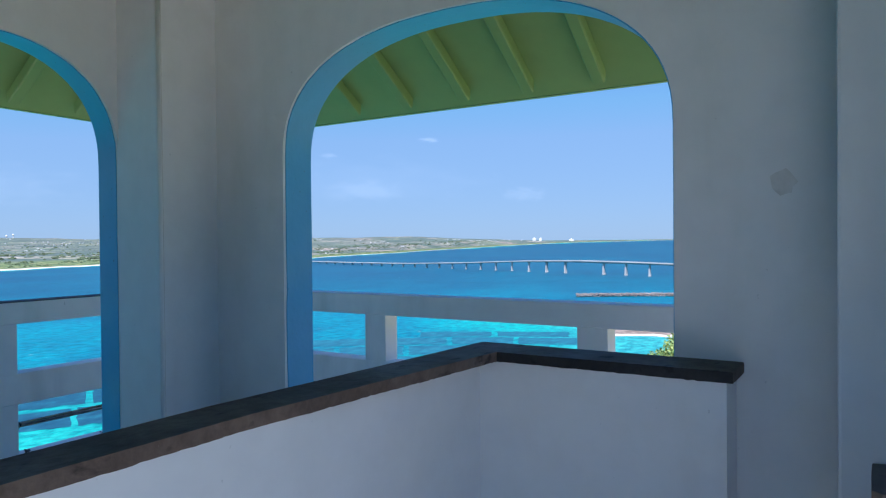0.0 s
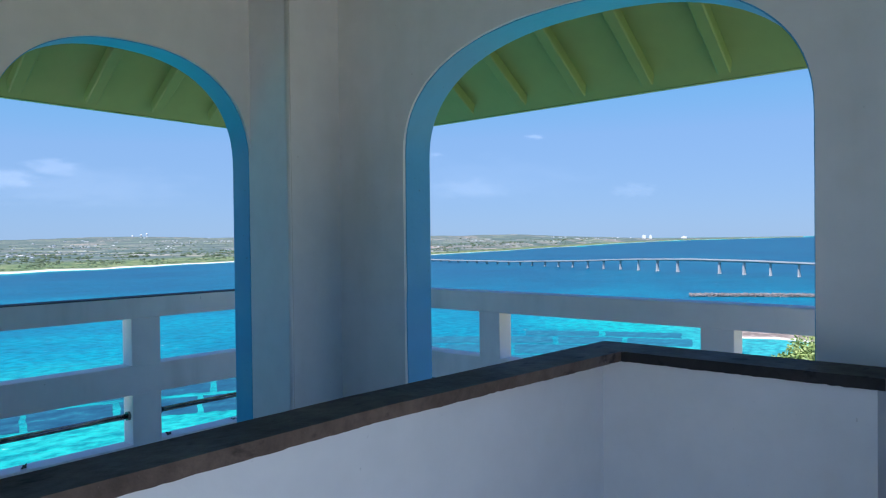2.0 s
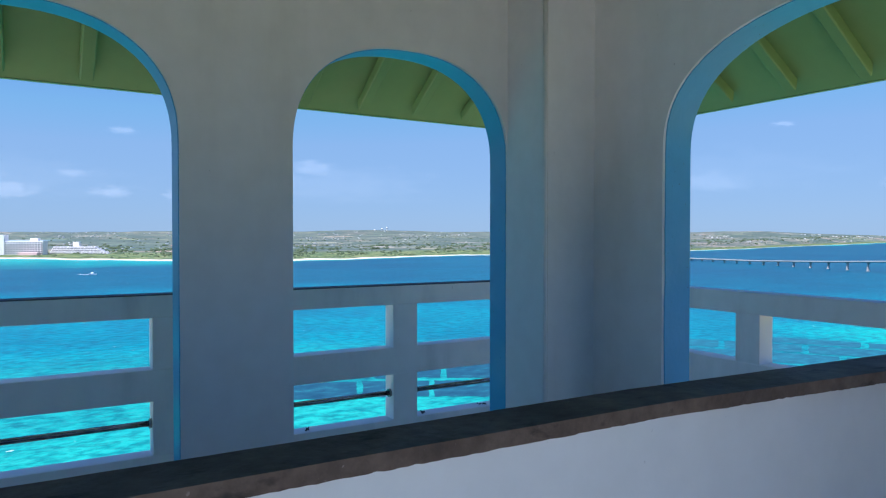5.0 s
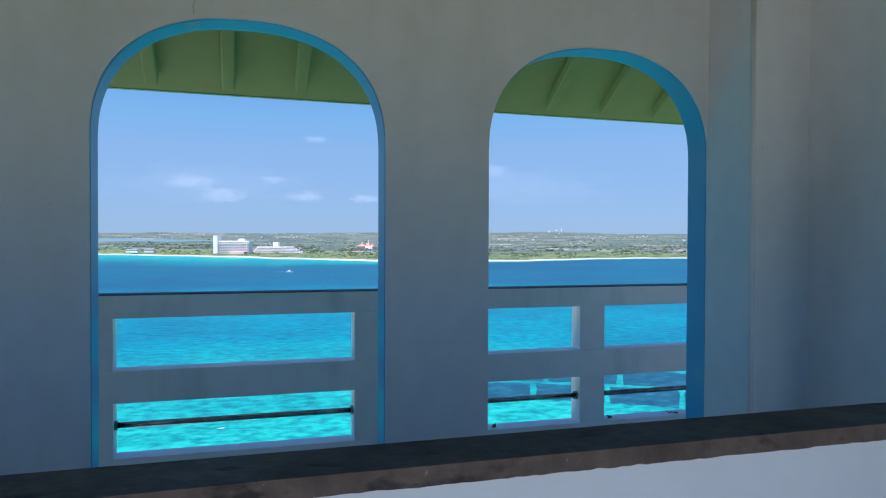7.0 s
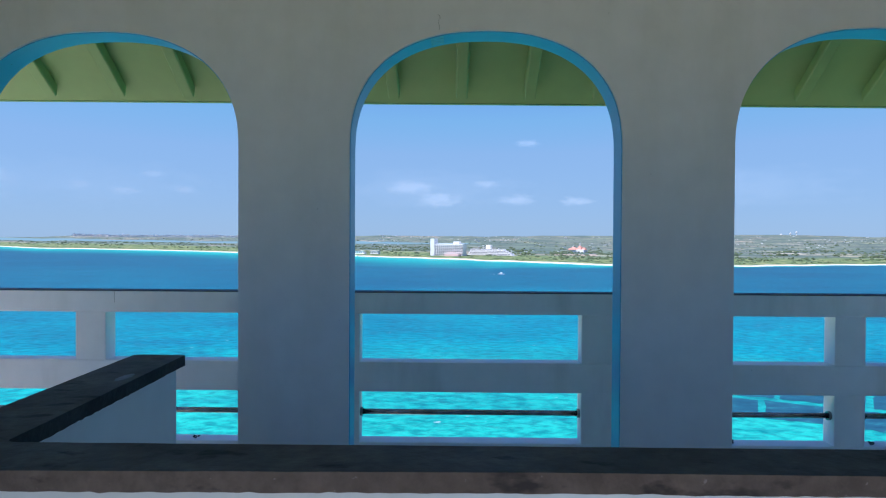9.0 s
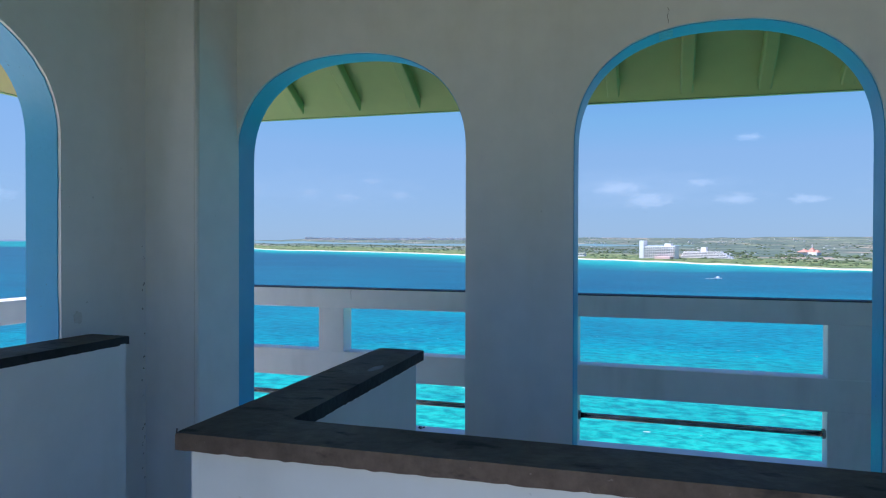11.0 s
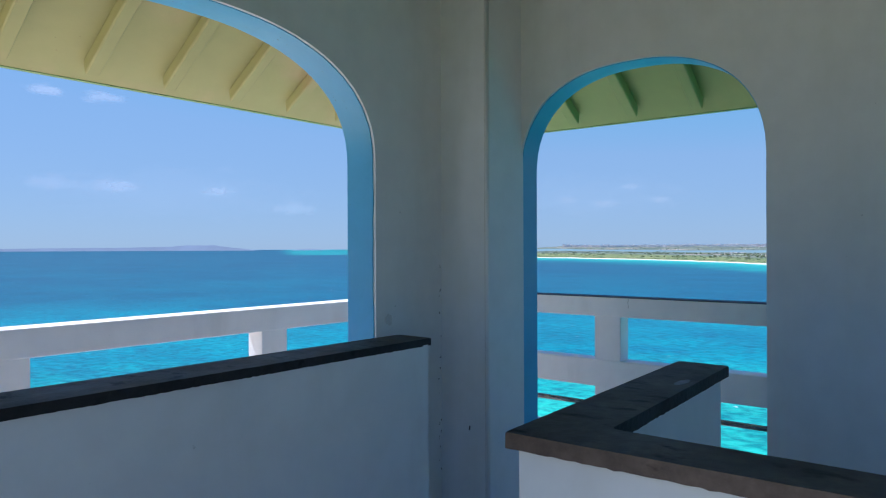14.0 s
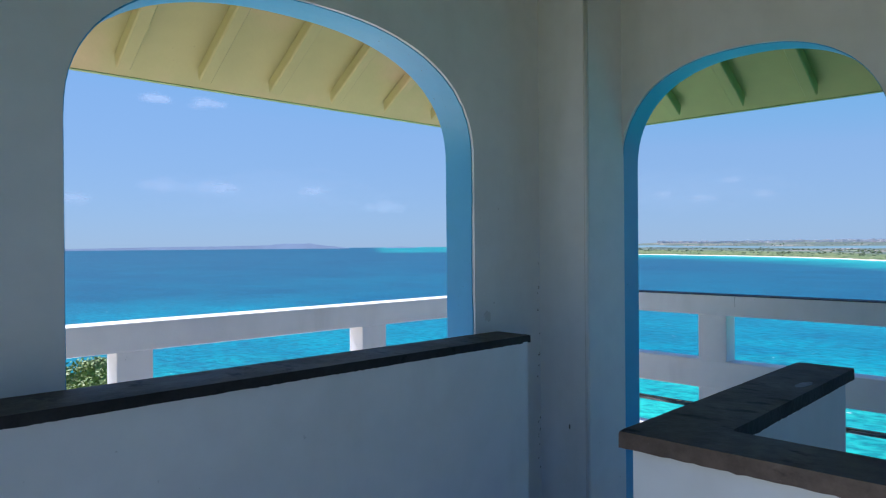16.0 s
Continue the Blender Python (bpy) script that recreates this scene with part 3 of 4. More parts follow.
def land_z(h, inland, d):
    """Height of the far coast: beach, low shelf, then slow hills."""
    z = sea_z(min(d, shore_at(h) + 30)) + min(inland, 40) * 0.06 + min(max(inland - 40, 0), 300) * 0.008
    k = max(0.0, min(1.0, (d - 1000) / 3600))
    fall = interp(h, [(126, 0.58), (121, 0.72), (119, 0.93), (108, 0.93), (100, 1.10), (90, 1.26), (80, 1.30), (73, 1.30), (64, 1.46), (58, 1.34), (42, 1.30), (35, 1.25), (29, 0.85), (27, 0.60), (24, 0.30), (22, 0.20), (18, 0.05), (13, 0.0)])
    hill = 44 * fall * k ** 1.3 * (1 + 0.16 * noise.noise(Vector((h * 0.13, d * 0.001, 2))) + 0.10 * noise.noise(Vector((h * 0.6, d * 0.002, 5))))
    return max(z + hill * min(1, inland / 300), sea_z(d) + min(inland, 40) * 0.03)


def build_sea():
    rings = [0, 25, 60, 100, 150, 175, 195, 220, 245, 270, 300, 400, 520, 650, 760, 820, 880, 940, 1000, 1060, 1120, 1200, 1290, 1400, 1550, 1750, 2000, 2300, 2500, 2750, 3000, 3300, 3600, 3900, 4200, 4500, 4750, 4960]
    n = 240
    bm = bmesh.new()
    lay = bm.verts.layers.float.new("shallow")
    grid = []
    for r in rings[1:]:
        row = []
        for i in range(n):
            a = i * 360 / n
            v = bm.verts.new(Vector((-r * math.sin(radians(a)), r * math.cos(radians(a)), sea_z(r))))
            if 13 <= a <= 126:
                gap = shore_at(a) - r
                v[lay] = max(0.0, min(1.0, 1 - gap / interp(a, [(60, 50), (76, 80), (84, 260), (92, 520), (106, 700), (126, 900)])))
            if 136 <= a <= 176 and 55 < r < 180:
                v[lay] = 0.62
            if 8 <= a <= 36 and 97 < r < 272:
                v[lay] = interp(a, [(20, 0.95), (27, 0.6), (36, 0.1)])
            elif 134 < a < 142 and r > 3000:
                v[lay] = 0.5
            row.append(v)
        grid.append(row)
    centre = bm.verts.new((0, 0, SEA))
    for i in range(n):
        bm.faces.new((centre, grid[0][i], grid[0][(i + 1) % n]))
        for a, b in zip(grid, grid[1:]):
            bm.faces.new((a[i], b[i], b[(i + 1) % n], a[(i + 1) % n]))
    return bm


tagged(part("water", build_sea(), sea_material(), smooth=True), "clear turquoise shallows turning to deep blue sea", "sea", kind="structure")


def land_material():
    m, t, b = mat("far_coast_land", 0.9)
    at = t.nodes.new("ShaderNodeAttribute")
    at.attribute_name = "inland"
    d = math_node(t, "MULTIPLY_ADD", math_node(t, "SUBTRACT", noise_tex(t, coords(t, (0.02, 0.02, 1)), 1.0, 4), 0.5), 40.0, at.outputs["Fac"])
    fields = t.nodes.new("ShaderNodeTexVoronoi")
    fields.inputs["Scale"].default_value = 1.0
    t.links.new(coords(t, (0.0075, 0.0075, 0.0)), fields.inputs["Vector"])
    sep = t.nodes.new("ShaderNodeSeparateColor")
    t.links.new(fields.outputs["Color"], sep.inputs[0])
    patch = ramp(t, sep.outputs[0], [(0.0, (0.08, 0.115, 0.08)), (0.3, (0.15, 0.20, 0.12)), (0.5, (0.22, 0.22, 0.15)), (0.68, (0.09, 0.13, 0.085)), (0.78, (0.42, 0.31, 0.23)), (0.9, (0.24, 0.27, 0.14)), (1.0, (0.46, 0.38, 0.30))])
    trees = ramp(t, noise_tex(t, coords(t, (0.006, 0.006, 1)), 1.0, 7, 0.65), [(0.46, (0, 0, 0)), (0.54, (1, 1, 1))])
    patch = mix(t, trees, patch, (0.065, 0.095, 0.072))
    hedges = ramp(t, noise_tex(t, coords(t, (0.022, 0.022, 1)), 1.0, 4, 0.6), [(0.53, (0, 0, 0)), (0.58, (1, 1, 1))])
    patch = mix(t, hedges, patch, (0.075, 0.105, 0.075))
    scrub = ramp(t, noise_tex(t, coords(t, (0.06, 0.06, 1)), 1.0, 7, 0.7), [(0.40, (0.045, 0.085, 0.028)), (0.51, (0.12, 0.17, 0.045)), (0.62, (0.26, 0.25, 0.10))])
    belt = ramp(t, math_node(t, "DIVIDE", d, 1000.0), [(0.20, (0, 0, 0)), (0.30, (1, 1, 1))])
    land = mix(t, belt, scrub, patch)
    inlet = t.nodes.new("ShaderNodeAttribute")
    inlet.attribute_name = "lagoon"
    wet = math_node(t, "ADD", inlet.outputs["Fac"], math_node(t, "MULTIPLY", math_node(t, "SUBTRACT", noise_tex(t, coords(t, (0.004, 0.004, 1)), 1.0, 5), 0.5), 0.9))
    land = mix(t, ramp(t, wet, [(0.40, (0, 0, 0)), (0.48, (1, 1, 1))]), land, (0.12, 0.21, 0.225))
    sand = ramp(t, math_node(t, "DIVIDE", d, 100.0), [(0.12, (0, 0, 0)), (0.24, (1, 1, 1))])
    t.links.new(mix(t, sand, (0.70, 0.64, 0.52), land), b.inputs["Base Color"])
    return m


def lagoon(h, d):
    """Share of shallow water behind the beach: a long inlet west of the hotel, open towards the south."""
    near = interp(h, [(86, 2300), (92, 2250), (100, 2150), (106, 2250), (112, 2500), (118, 2750), (126, 3200)])
    far = interp(h, [(86, 2320), (89, 2450), (100, 2750), (106, 2800), (112, 2950), (118, 3250), (121, 3900), (126, 5200)])
    if h < 87 or d < near or d > far:
        return 0.0
    return min(1.0, (h - 87) / 2, 4 * min(d - near, far - d) / (far - near))


def build_land():
    bm = bmesh.new()
    bay = bm.verts.layers.float.new("lagoon")
    lay = bm.verts.layers.float.new("inland")
    steps = [-30, 0, 8, 18, 30, 50, 90, 150, 230, 330, 400, 470, 560, 650, 750, 850, 970, 1100, 1250, 1400, 1570, 1750, 1950, 2150, 2370, 2600, 2850, 3100, 3600, 4200]
    rows = []
    h = 126.0
    while h >= 13:
        s = shore_at(h)
        row = []
        for q in steps:
            d = min(s + q, LAND_R + q * 0.001)
            v = bm.verts.new(bearing(h, d, land_z(h, q, d) if q >= 0 else sea_z(d) - 2))
            v[bay] = lagoon(h, d)
            v[lay] = q * interp(h, [(13, 4.5), (34, 4.0), (44, 2.4), (58, 1.25), (70, 1.0), (130, 1.0)])
            row.append(v)
        rows.append(row)
        h -= 0.35
    for a, b in zip(rows, rows[1:]):
        for i in range(len(steps) - 1):
            bm.faces.new((a[i], a[i + 1], b[i + 1], b[i]))
    return bm


tagged(part("backdrop", build_land(), land_material(), smooth=True), "far low coast with white beach, scrub and fields", "coast", kind="structure")


def coast_point(rng, h, inland):
    d = shore_at(h) + inland
    return bearing(h, d, land_z(h, inland, d)), d


FOLIAGE = plain("far_foliage", (0.085, 0.115, 0.05), 0.9, 0.4, 0.05)


def clump(bm, c, r, h, rng):
    """A rough tree clump: a lumpy half ball of a few faces."""
    n = 6
    off = rng.random() * 6.28
    rings = []
    for k, (zz, rr) in enumerate(((0.0, 0.8), (0.45, 1.0), (0.85, 0.6))):
        rings.append([bm.verts.new(c + Vector((math.cos(off + i * math.tau / n) * r * rr * rng.uniform(0.7, 1.2), math.sin(off + i * math.tau / n) * r * rr * rng.uniform(0.7, 1.2), h * zz * rng.uniform(0.85, 1.1)))) for i in range(n)])
    top = bm.verts.new(c + Vector((0, 0, h * rng.uniform(0.95, 1.15))))
    for a, b in zip(rings, rings[1:]):
        for i in range(n):
            bm.faces.new((a[i], a[(i + 1) % n], b[(i + 1) % n], b[i]))
    for i in range(n):
        bm.faces.new((rings[-1][i], rings[-1][(i + 1) % n], top))


def far_woods():
    rng = random.Random(4)
    verts = bmesh.new()
    for i in range(9000):
        h = rng.uniform(28, 125)
        inland = 42 + 620 * rng.random() ** 1.5
        if rng.random() < 0.25:
            inland = rng.uniform(300, 1900)
        c, d = coast_point(rng, h, inland)
        grove = noise.noise(Vector((h * 0.5, inland * 0.012, 1)))
        if d > 3600 or lagoon(h, d) > 0.1 or grove < (-0.05 if inland < 130 else -0.12):
            continue
        k = rng.uniform(0.9, 2.9) * (1.3 if grove > 0.35 else 1.0) * (0.6 if inland < 130 else 1.0)
        clump(verts, c - Vector((0, 0, 0.5)), k * rng.uniform(0.9, 1.7), k * rng.uniform(0.7, 1.3), rng)
    return verts


tagged(part("far_woods", far_woods(), FOLIAGE), "belt of dark green coastal trees behind the beach", "woods", kind="stuff")

HOUSE = plain("far_house_white", (0.78, 0.75, 0.71), 0.8, 0.25, 0.02)


def far_town():
    """White houses, thin over the fields, thick in the towns along the ridges."""
    rng = random.Random(8)
    bm = bmesh.new()
    for i in range(3000):
        city = rng.random() < 0.5
        h = rng.uniform(102, 119) if city else rng.uniform(25, 119)
        d = rng.uniform(4050, 4650) if city else shore_at(h) + (rng.uniform(380, 3200) if h > 42 else rng.uniform(100, 1500))
        inland = d - shore_at(h)
        hamlet = noise.noise(Vector((h * 0.30, d * 0.0022, 7)))
        if d > 4700 or inland < 60 or lagoon(h, d) > 0.05 or (not city and hamlet < 0.16):
            continue
        c = bearing(h, d, land_z(h, inland, d))
        w, l, t = rng.uniform(3, 7), rng.uniform(4, 12), rng.uniform(1.6, 2.8) * (2.1 if city else 1) * (1.8 if city and rng.random() < 0.15 else 1)
        k = 0.35 + d / 5500
        m = Matrix.Translation(c + Vector((0, 0, t * k / 2))) @ Matrix.Rotation(0.5 + rng.uniform(-0.3, 0.3), 4, "Z") @ Matrix.Diagonal((w * k, l * k, t * k, 1))
        bmesh.ops.create_cube(bm, size=1, matrix=m)
        if rng.random() < 0.3:
            m2 = m @ Matrix.Translation((0.1, 0, 0.6)) @ Matrix.Diagonal((0.5, 0.4, 0.4, 1))
            bmesh.ops.create_cube(bm, size=1, matrix=m2)
    return bm


tagged(part("far_town", far_town(), HOUSE), "scattered small white houses on the far coast", "houses", kind="stuff")

# ---- hotel on the beach ----
CREAM = plain("hotel_render", (0.86, 0.82, 0.78), 0.7, 0.08, 0.2)
PANE = plain("hotel_window_glass", (0.17, 0.165, 0.165), 0.3, 0.25, 0.5)
PINK = plain("terracotta_roof", (0.62, 0.28, 0.20), 0.7, 0.25, 0.3)


def facing(h, d, z, turn=0):
    """A frame at that heading whose x runs to the right seen from the lookout and whose -y faces it."""
    p = bearing(h, d, z)
    return Matrix.Translation(p) @ Matrix.Rotation(radians(h + turn), 4, "Z")


def placed(ob, m):
    ob.matrix_world = m
    return ob


def hotel_slab():
    ob = placed(empty("hotel"), facing(90.45, 1235, -27.0, -32))
    W, H, D = 60.0, 22.0, 12.0
    part("wall", block(-W / 2, W / 2, 0, D, 0, H, 0.2), CREAM, ob)
    part("stair_tower", block(-W / 2 - 8, -W / 2 + 0.5, -1.5, D - 2, 0, H + 9, 0.2), CREAM, ob)
    part("roof_house", block(8, 20, 3, 10, H - 0.1, H + 4, 0.2), CREAM, ob)
    pane = mesh_of("window", block(-1.5, 1.5, -0.12, 0.3, -0.7, 0.75))
    pane.materials.append(PANE)
    slab = mesh_of("balcony", block(-1.95, 1.95, -1.1, 0.1, -0.15, 0.45))
    slab.materials.append(CREAM)
    for r in range(7):
        for c in range(14):
            x = -W / 2 + 2.4 + c * (W - 4.8) / 13
            z = 2.2 + r * 2.75
            w = new("window", pane)
            w.parent, w.location = ob, (x, 0, z + 0.6)
            w = new("balcony", slab)
            w.parent, w.location = ob, (x, 0, z - 0.9)
    part("entrance_hall", block(-4, 26, -9, 0.5, 0, 4.2, 0.2), plain("pale_pink_render", (0.76, 0.52, 0.48), 0.8, 0.15, 0.2), ob)
    return tagged(ob, "long cream hotel block with rows of balconies", "hotel")


def hotel_terraces():
    ob = placed(empty("hotel"), facing(87.05, 1225, -27.0, -30))
    for i in range(5):
        x0, x1 = -47 + i * 1.2, 47 - i * 5.5
        part("storey", block(x0, x1, i * 1.2, 14, i * 2.6, i * 2.6 + 2.6, 0.1), CREAM, ob)
        n = 16 - i
        for k in range(n):
            a = x0 + 1 + k * (x1 - x0 - 2) / n
            part("window", block(a + 0.3, a + (x1 - x0 - 2) / n - 0.3, i * 1.2 - 0.12, i * 1.2 + 0.4, i * 2.6 + 0.85, i * 2.6 + 2.0), PANE, ob)
        part("terrace", block(x0 - 0.5, x1 + 0.5, i * 1.2 - 1.6, i * 1.2 + 0.1, i * 2.6 - 0.1, i * 2.6 + 0.45), CREAM, ob)
    part("lift_tower", block(-13, -3, 8, 14, 12.9, 20, 0.2), CREAM, ob)
    return tagged(ob, "low stepped cream hotel wing with terraces", "hotel")


def red_roof_hall():
    ob = placed(empty("resort_hall"), facing(80.05, 1420, -22.5, -30) @ Matrix.Scale(1.25, 4))
    part("wall", block(-14, 14, 0, 12, 0, 5, 0.1), CREAM, ob)
    for x0, x1, h in ((-15, 0, 4), (-1, 9, 6.5), (8, 15, 3.5)):
        bm = bmesh.new()
        bmesh.ops.create_cone(bm, cap_ends=True, segments=4, radius1=(x1 - x0) * 0.75, radius2=1.2, depth=h, matrix=Matrix.Translation(((x0 + x1) / 2, 6, 5 + h / 2)) @ Matrix.Rotation(radians(45), 4, "Z"))
        part("roof", bm, PINK, ob)
    bm = bmesh.new()
    tube(bm, (4, 6, 11), (4, 6, 16), 0.8, 8)
    part("spire", bm, CREAM, ob)
    return tagged(ob, "resort hall with terracotta red roofs", "building")


hotel_slab(), hotel_terraces(), red_roof_hall()


def villa(h, d, z, w):
    ob = placed(empty("villa"), facing(h, d, z, -32))
    part("wall", block(-w / 2, w / 2, 0, 8, 0, 5.5, 0.1), CREAM, ob)
    part("roof", block(-w / 2 - 0.6, w / 2 + 0.6, -0.8, 8.6, 5.5, 6.1, 0.1), CREAM, ob)
    for i in range(5):
        part("window", block(-w / 2 + 1 + i * w / 5, -w / 2 + 0.4 + (i + 0.8) * w / 5, -0.1, 0.3, 2.6, 4.4), PANE, ob)
    tagged(ob, "small flat-roofed white beach building", "building", "beach buildings")


villa(97.8, 1330, -26, 22), villa(96.6, 1330, -26, 18)


def tower_tank(h, d, tall):
    ob = placed(empty("water_tower"), facing(h, d, 0))
    z0 = land_z(h, d - shore_at(h), d)
    bm = bmesh.new()
    bmesh.ops.create_cone(bm, cap_ends=True, segments=10, radius1=2.4, radius2=1.7, depth=tall, matrix=Matrix.Translation((0, 0, z0 + tall / 2 - 1)))
    part("shaft", bm, HOUSE, ob)
    bm = bmesh.new()
    bmesh.ops.create_uvsphere(bm, u_segments=14, v_segments=8, radius=5.5, matrix=Matrix.Translation((0, 0, z0 + tall + 2)))
    part("tank", bm, HOUSE, ob, smooth=True)
    tagged(ob, "white ball-topped tower on the skyline", "tower", "skyline towers")


tower_tank(64.3, 4400, 9), tower_tank(63.9, 4450, 15), tower_tank(64.9, 4380, 2)
for h, w, t in ((24.6, 20, 19), (24.1, 16, 17), (21.6, 30, 10)):
    ob = placed(empty("apartment_block"), facing(h, 4300, 0))
    part("wall", block(-w / 2, w / 2, 0, 20, -24, t - 4, 0.3), HOUSE, ob)
    part("roof", block(-w / 6, w / 6, 6, 14, t - 4.1, t, 0.3), HOUSE, ob)
    tagged(ob, "pale high-rise block on the far cape", "building", "blocks on the cape")

# ---- bridge ----
CONC = plain("bridge_concrete", (0.52, 0.49, 0.44), 0.8, 0.2, 0.08)


def bridge():
    ob = empty("road_bridge")
    a, b = Vector((40, 520)), Vector((-760, 795))
    L = (b - a).length
    e = (b - a) / L
    nrm = Vector((-e.y, e.x))

    def top(s):
        return SEA + interp(s, [(0, 7.0), (130, 9.6), (230, 11.6), (290, 11.9), (360, 10.6), (450, 7.2), (560, 4.2), (680, 3.0), (846, 2.6)])

    bm = bmesh.new()
    prev = None
    n = 90
    for i in range(n + 1):
        s = L * i / n
        p = a + e * s
        z = top(s)
        haunch = 1.05 + 0.7 * math.exp(-((s - 258) / 60) ** 2)
        ring = []
        for off, dz in ((-2.8, 0.5), (-2.8, -0.35), (-1.5, -haunch), (1.5, -haunch), (2.8, -0.35), (2.8, 0.5), (2.6, 0.5), (2.6, 0), (-2.6, 0), (-2.6, 0.5)):
            q = p + nrm * off
            ring.append(bm.verts.new((q.x, q.y, z + dz)))
        if prev:
            for j in range(len(ring)):
                k = (j + 1) % len(ring)
                bm.faces.new((prev[j], prev[k], ring[k], ring[j]))
        prev = ring
    part("deck", bm, CONC, ob, "pale concrete girder deck with low sides")
    s = 20.0
    stops = []
    while s < L:
        stops.append(s)
        s += 45 if 258 < s < 262 else 24
    for s in stops:
        p = a + e * s
        z = top(s) - 0.9
        bm = bmesh.new()
        m = Matrix.Translation((p.x, p.y, 0)) @ Matrix.Rotation(math.atan2(e.y, e.x), 4, "Z")
        big = 1.05 if 230 < s < 335 else 0.82
        vs = []
        for zz, wx, wy in ((SEA - 2, 0.95, 1.5), (SEA + 0.4, 0.95, 1.5), (SEA + 0.5, 0.74, 1.2), (z - 1.3, 0.66, 1.0), (z - 0.6, 0.75, 1.7), (z, 0.75, 1.9)):
            vs.append([bm.verts.new(m @ Vector((sx * wx * big, sy * wy * big, zz))) for sx, sy in ((-1, -1), (1, -1), (1, 1), (-1, 1))])
        for lo, hi in zip(vs, vs[1:]):
            for i in range(4):
                bm.faces.new((lo[i], lo[(i + 1) % 4], hi[(i + 1) % 4], hi[i]))
        bm.faces.new(vs[-1])
        part("pier", bm, CONC, ob)
        if int(s) % 3 == 0:
            bm = bmesh.new()
            q = p + nrm * 2.6
            tube(bm, (q.x, q.y, top(s)), (q.x, q.y, top(s) + 4), 0.08, 5)
            part("lamp_post", bm, CONC, ob)
    tagged(ob, "long low concrete road bridge rising over a channel", "bridge")


bridge()


def breakwater():
    rng = random.Random(12)
    bm = bmesh.new()
    for i in range(3500):
        h = rng.uniform(9, 21.2)
        p = bearing(h, 392 + rng.uniform(-3.2, 3.2) + (21.2 - h) * 1.5, SEA + 0.1)
        side = abs(rng.uniform(-1, 1))
        p.z += rng.uniform(0.0, 1.5) * (1 - side * 0.3)
        s = rng.uniform(0.32, 0.55)
        m = Matrix.Translation(p) @ Euler((rng.random() * 6, rng.random() * 6, rng.random() * 6)).to_matrix().to_4x4() @ Matrix.Diagonal((s * 1.2, s, s * 0.8, 1))
        bmesh.ops.create_cone(bm, cap_ends=True, segments=5, radius1=0.9, radius2=0.45, depth=1.3, matrix=m)
    return bm


tagged(part("breakwater", breakwater(), plain("breakwater_blocks", (0.27, 0.24, 0.21), 0.9, 0.4, 0.4)), "grey breakwater of piled concrete armour blocks", "breakwater", kind="stuff")


# ---- island that the lookout stands on ----
GROUND_EDGE = [(-180, 170), (-90, 900), (-20, 500), (0, 330), (7, 262), (11, 250), (13.5, 248), (16.5, 251), (19.0, 250), (19.8, 60), (30, 26), (60, 20), (130, 22), (150, 32), (156, 62), (165, 82), (172, 120), (180, 170)]


def ground_material():
    m, t, b = mat("island_ground", 0.95)
    v = coords(t)
    at = t.nodes.new("ShaderNodeAttribute")
    at.attribute_name = "rim"
    grass = ramp(t, noise_tex(t, v, 0.09, 6), [(0.35, (0.20, 0.22, 0.07)), (0.6, (0.38, 0.34, 0.17))])
    rock = ramp(t, noise_tex(t, v, 0.35, 6), [(0.4, (0.17, 0.13, 0.095)), (0.6, (0.32, 0.25, 0.19))])
    sand = (0.62, 0.55, 0.42)
    e = math_node(t, "MULTIPLY_ADD", math_node(t, "SUBTRACT", noise_tex(t, v, 0.2, 3), 0.5), 0.25, at.outputs["Fac"])
    c = mix(t, ramp(t, e, [(0.55, (0, 0, 0)), (0.62, (1, 1, 1))]), grass, rock)
    c = mix(t, ramp(t, e, [(0.80, (0, 0, 0)), (0.84, (1, 1, 1))]), c, sand)
    t.links.new(c, b.inputs["Base Color"])
    return m


def build_ground():
    bm = bmesh.new()
    lay = bm.verts.layers.float.new("rim")
    fr = [0.0, 0.25, 0.5, 0.7, 0.82, 0.9, 0.93, 0.96, 0.98, 1.0, 1.08]
    n = 360
    rows = []
    for i in range(n):
        h = i - 180
        r = interp(h, GROUND_EDGE) * (1 + 0.05 * noise.noise(Vector((h * 0.15, 0, 0))))
        spit = 7 < h < 19.8
        row = []
        for k in fr[1:]:
            if spit:
                zz = interp(k * r, [(0, -11.5), (55, -14), (95, SEA - 0.8), (r - 22, SEA - 0.8), (r - 13, SEA + 0.4), (r - 3, SEA + 1.6), (r, SEA + 0.4), (r * 1.05, SEA - 2)])
            else:
                zz = interp(k, [(0, -11.5), (0.6, -12), (0.8, -15), (0.92, SEA + 1.5), (1.0, SEA + 0.2), (1.08, SEA - 2)])
            p = bearing(h, r * k, zz + (0.8 * noise.noise(Vector((h * 0.2, k * 9, 4))) if 0.3 < k < 0.9 and not spit else 0))
            v = bm.verts.new(p)
            v[lay] = (0.68 if k > 0.935 else 0.95) if spit and k * r > 90 else k * 0.85
            row.append(v)
        rows.append(row)
    c = bm.verts.new((2.7, -0.1, -11.5))
    for i in range(n):
        a, b = rows[i], rows[(i + 1) % n]
        bm.faces.new((c, a[0], b[0]))
        for j in range(len(fr) - 2):
            bm.faces.new((a[j], a[j + 1], b[j + 1], b[j]))
    return bm


tagged(part("ground", build_ground(), ground_material(), smooth=True), "dry grassy headland with rock and sand rim", "ground", kind="structure")
tagged(part("tower_base", block(-1.0, XE + 0.1, -3.1, 3.3, -12, -0.21), WHITE), "white rendered tower shaft below the deck", "tower", kind="structure")
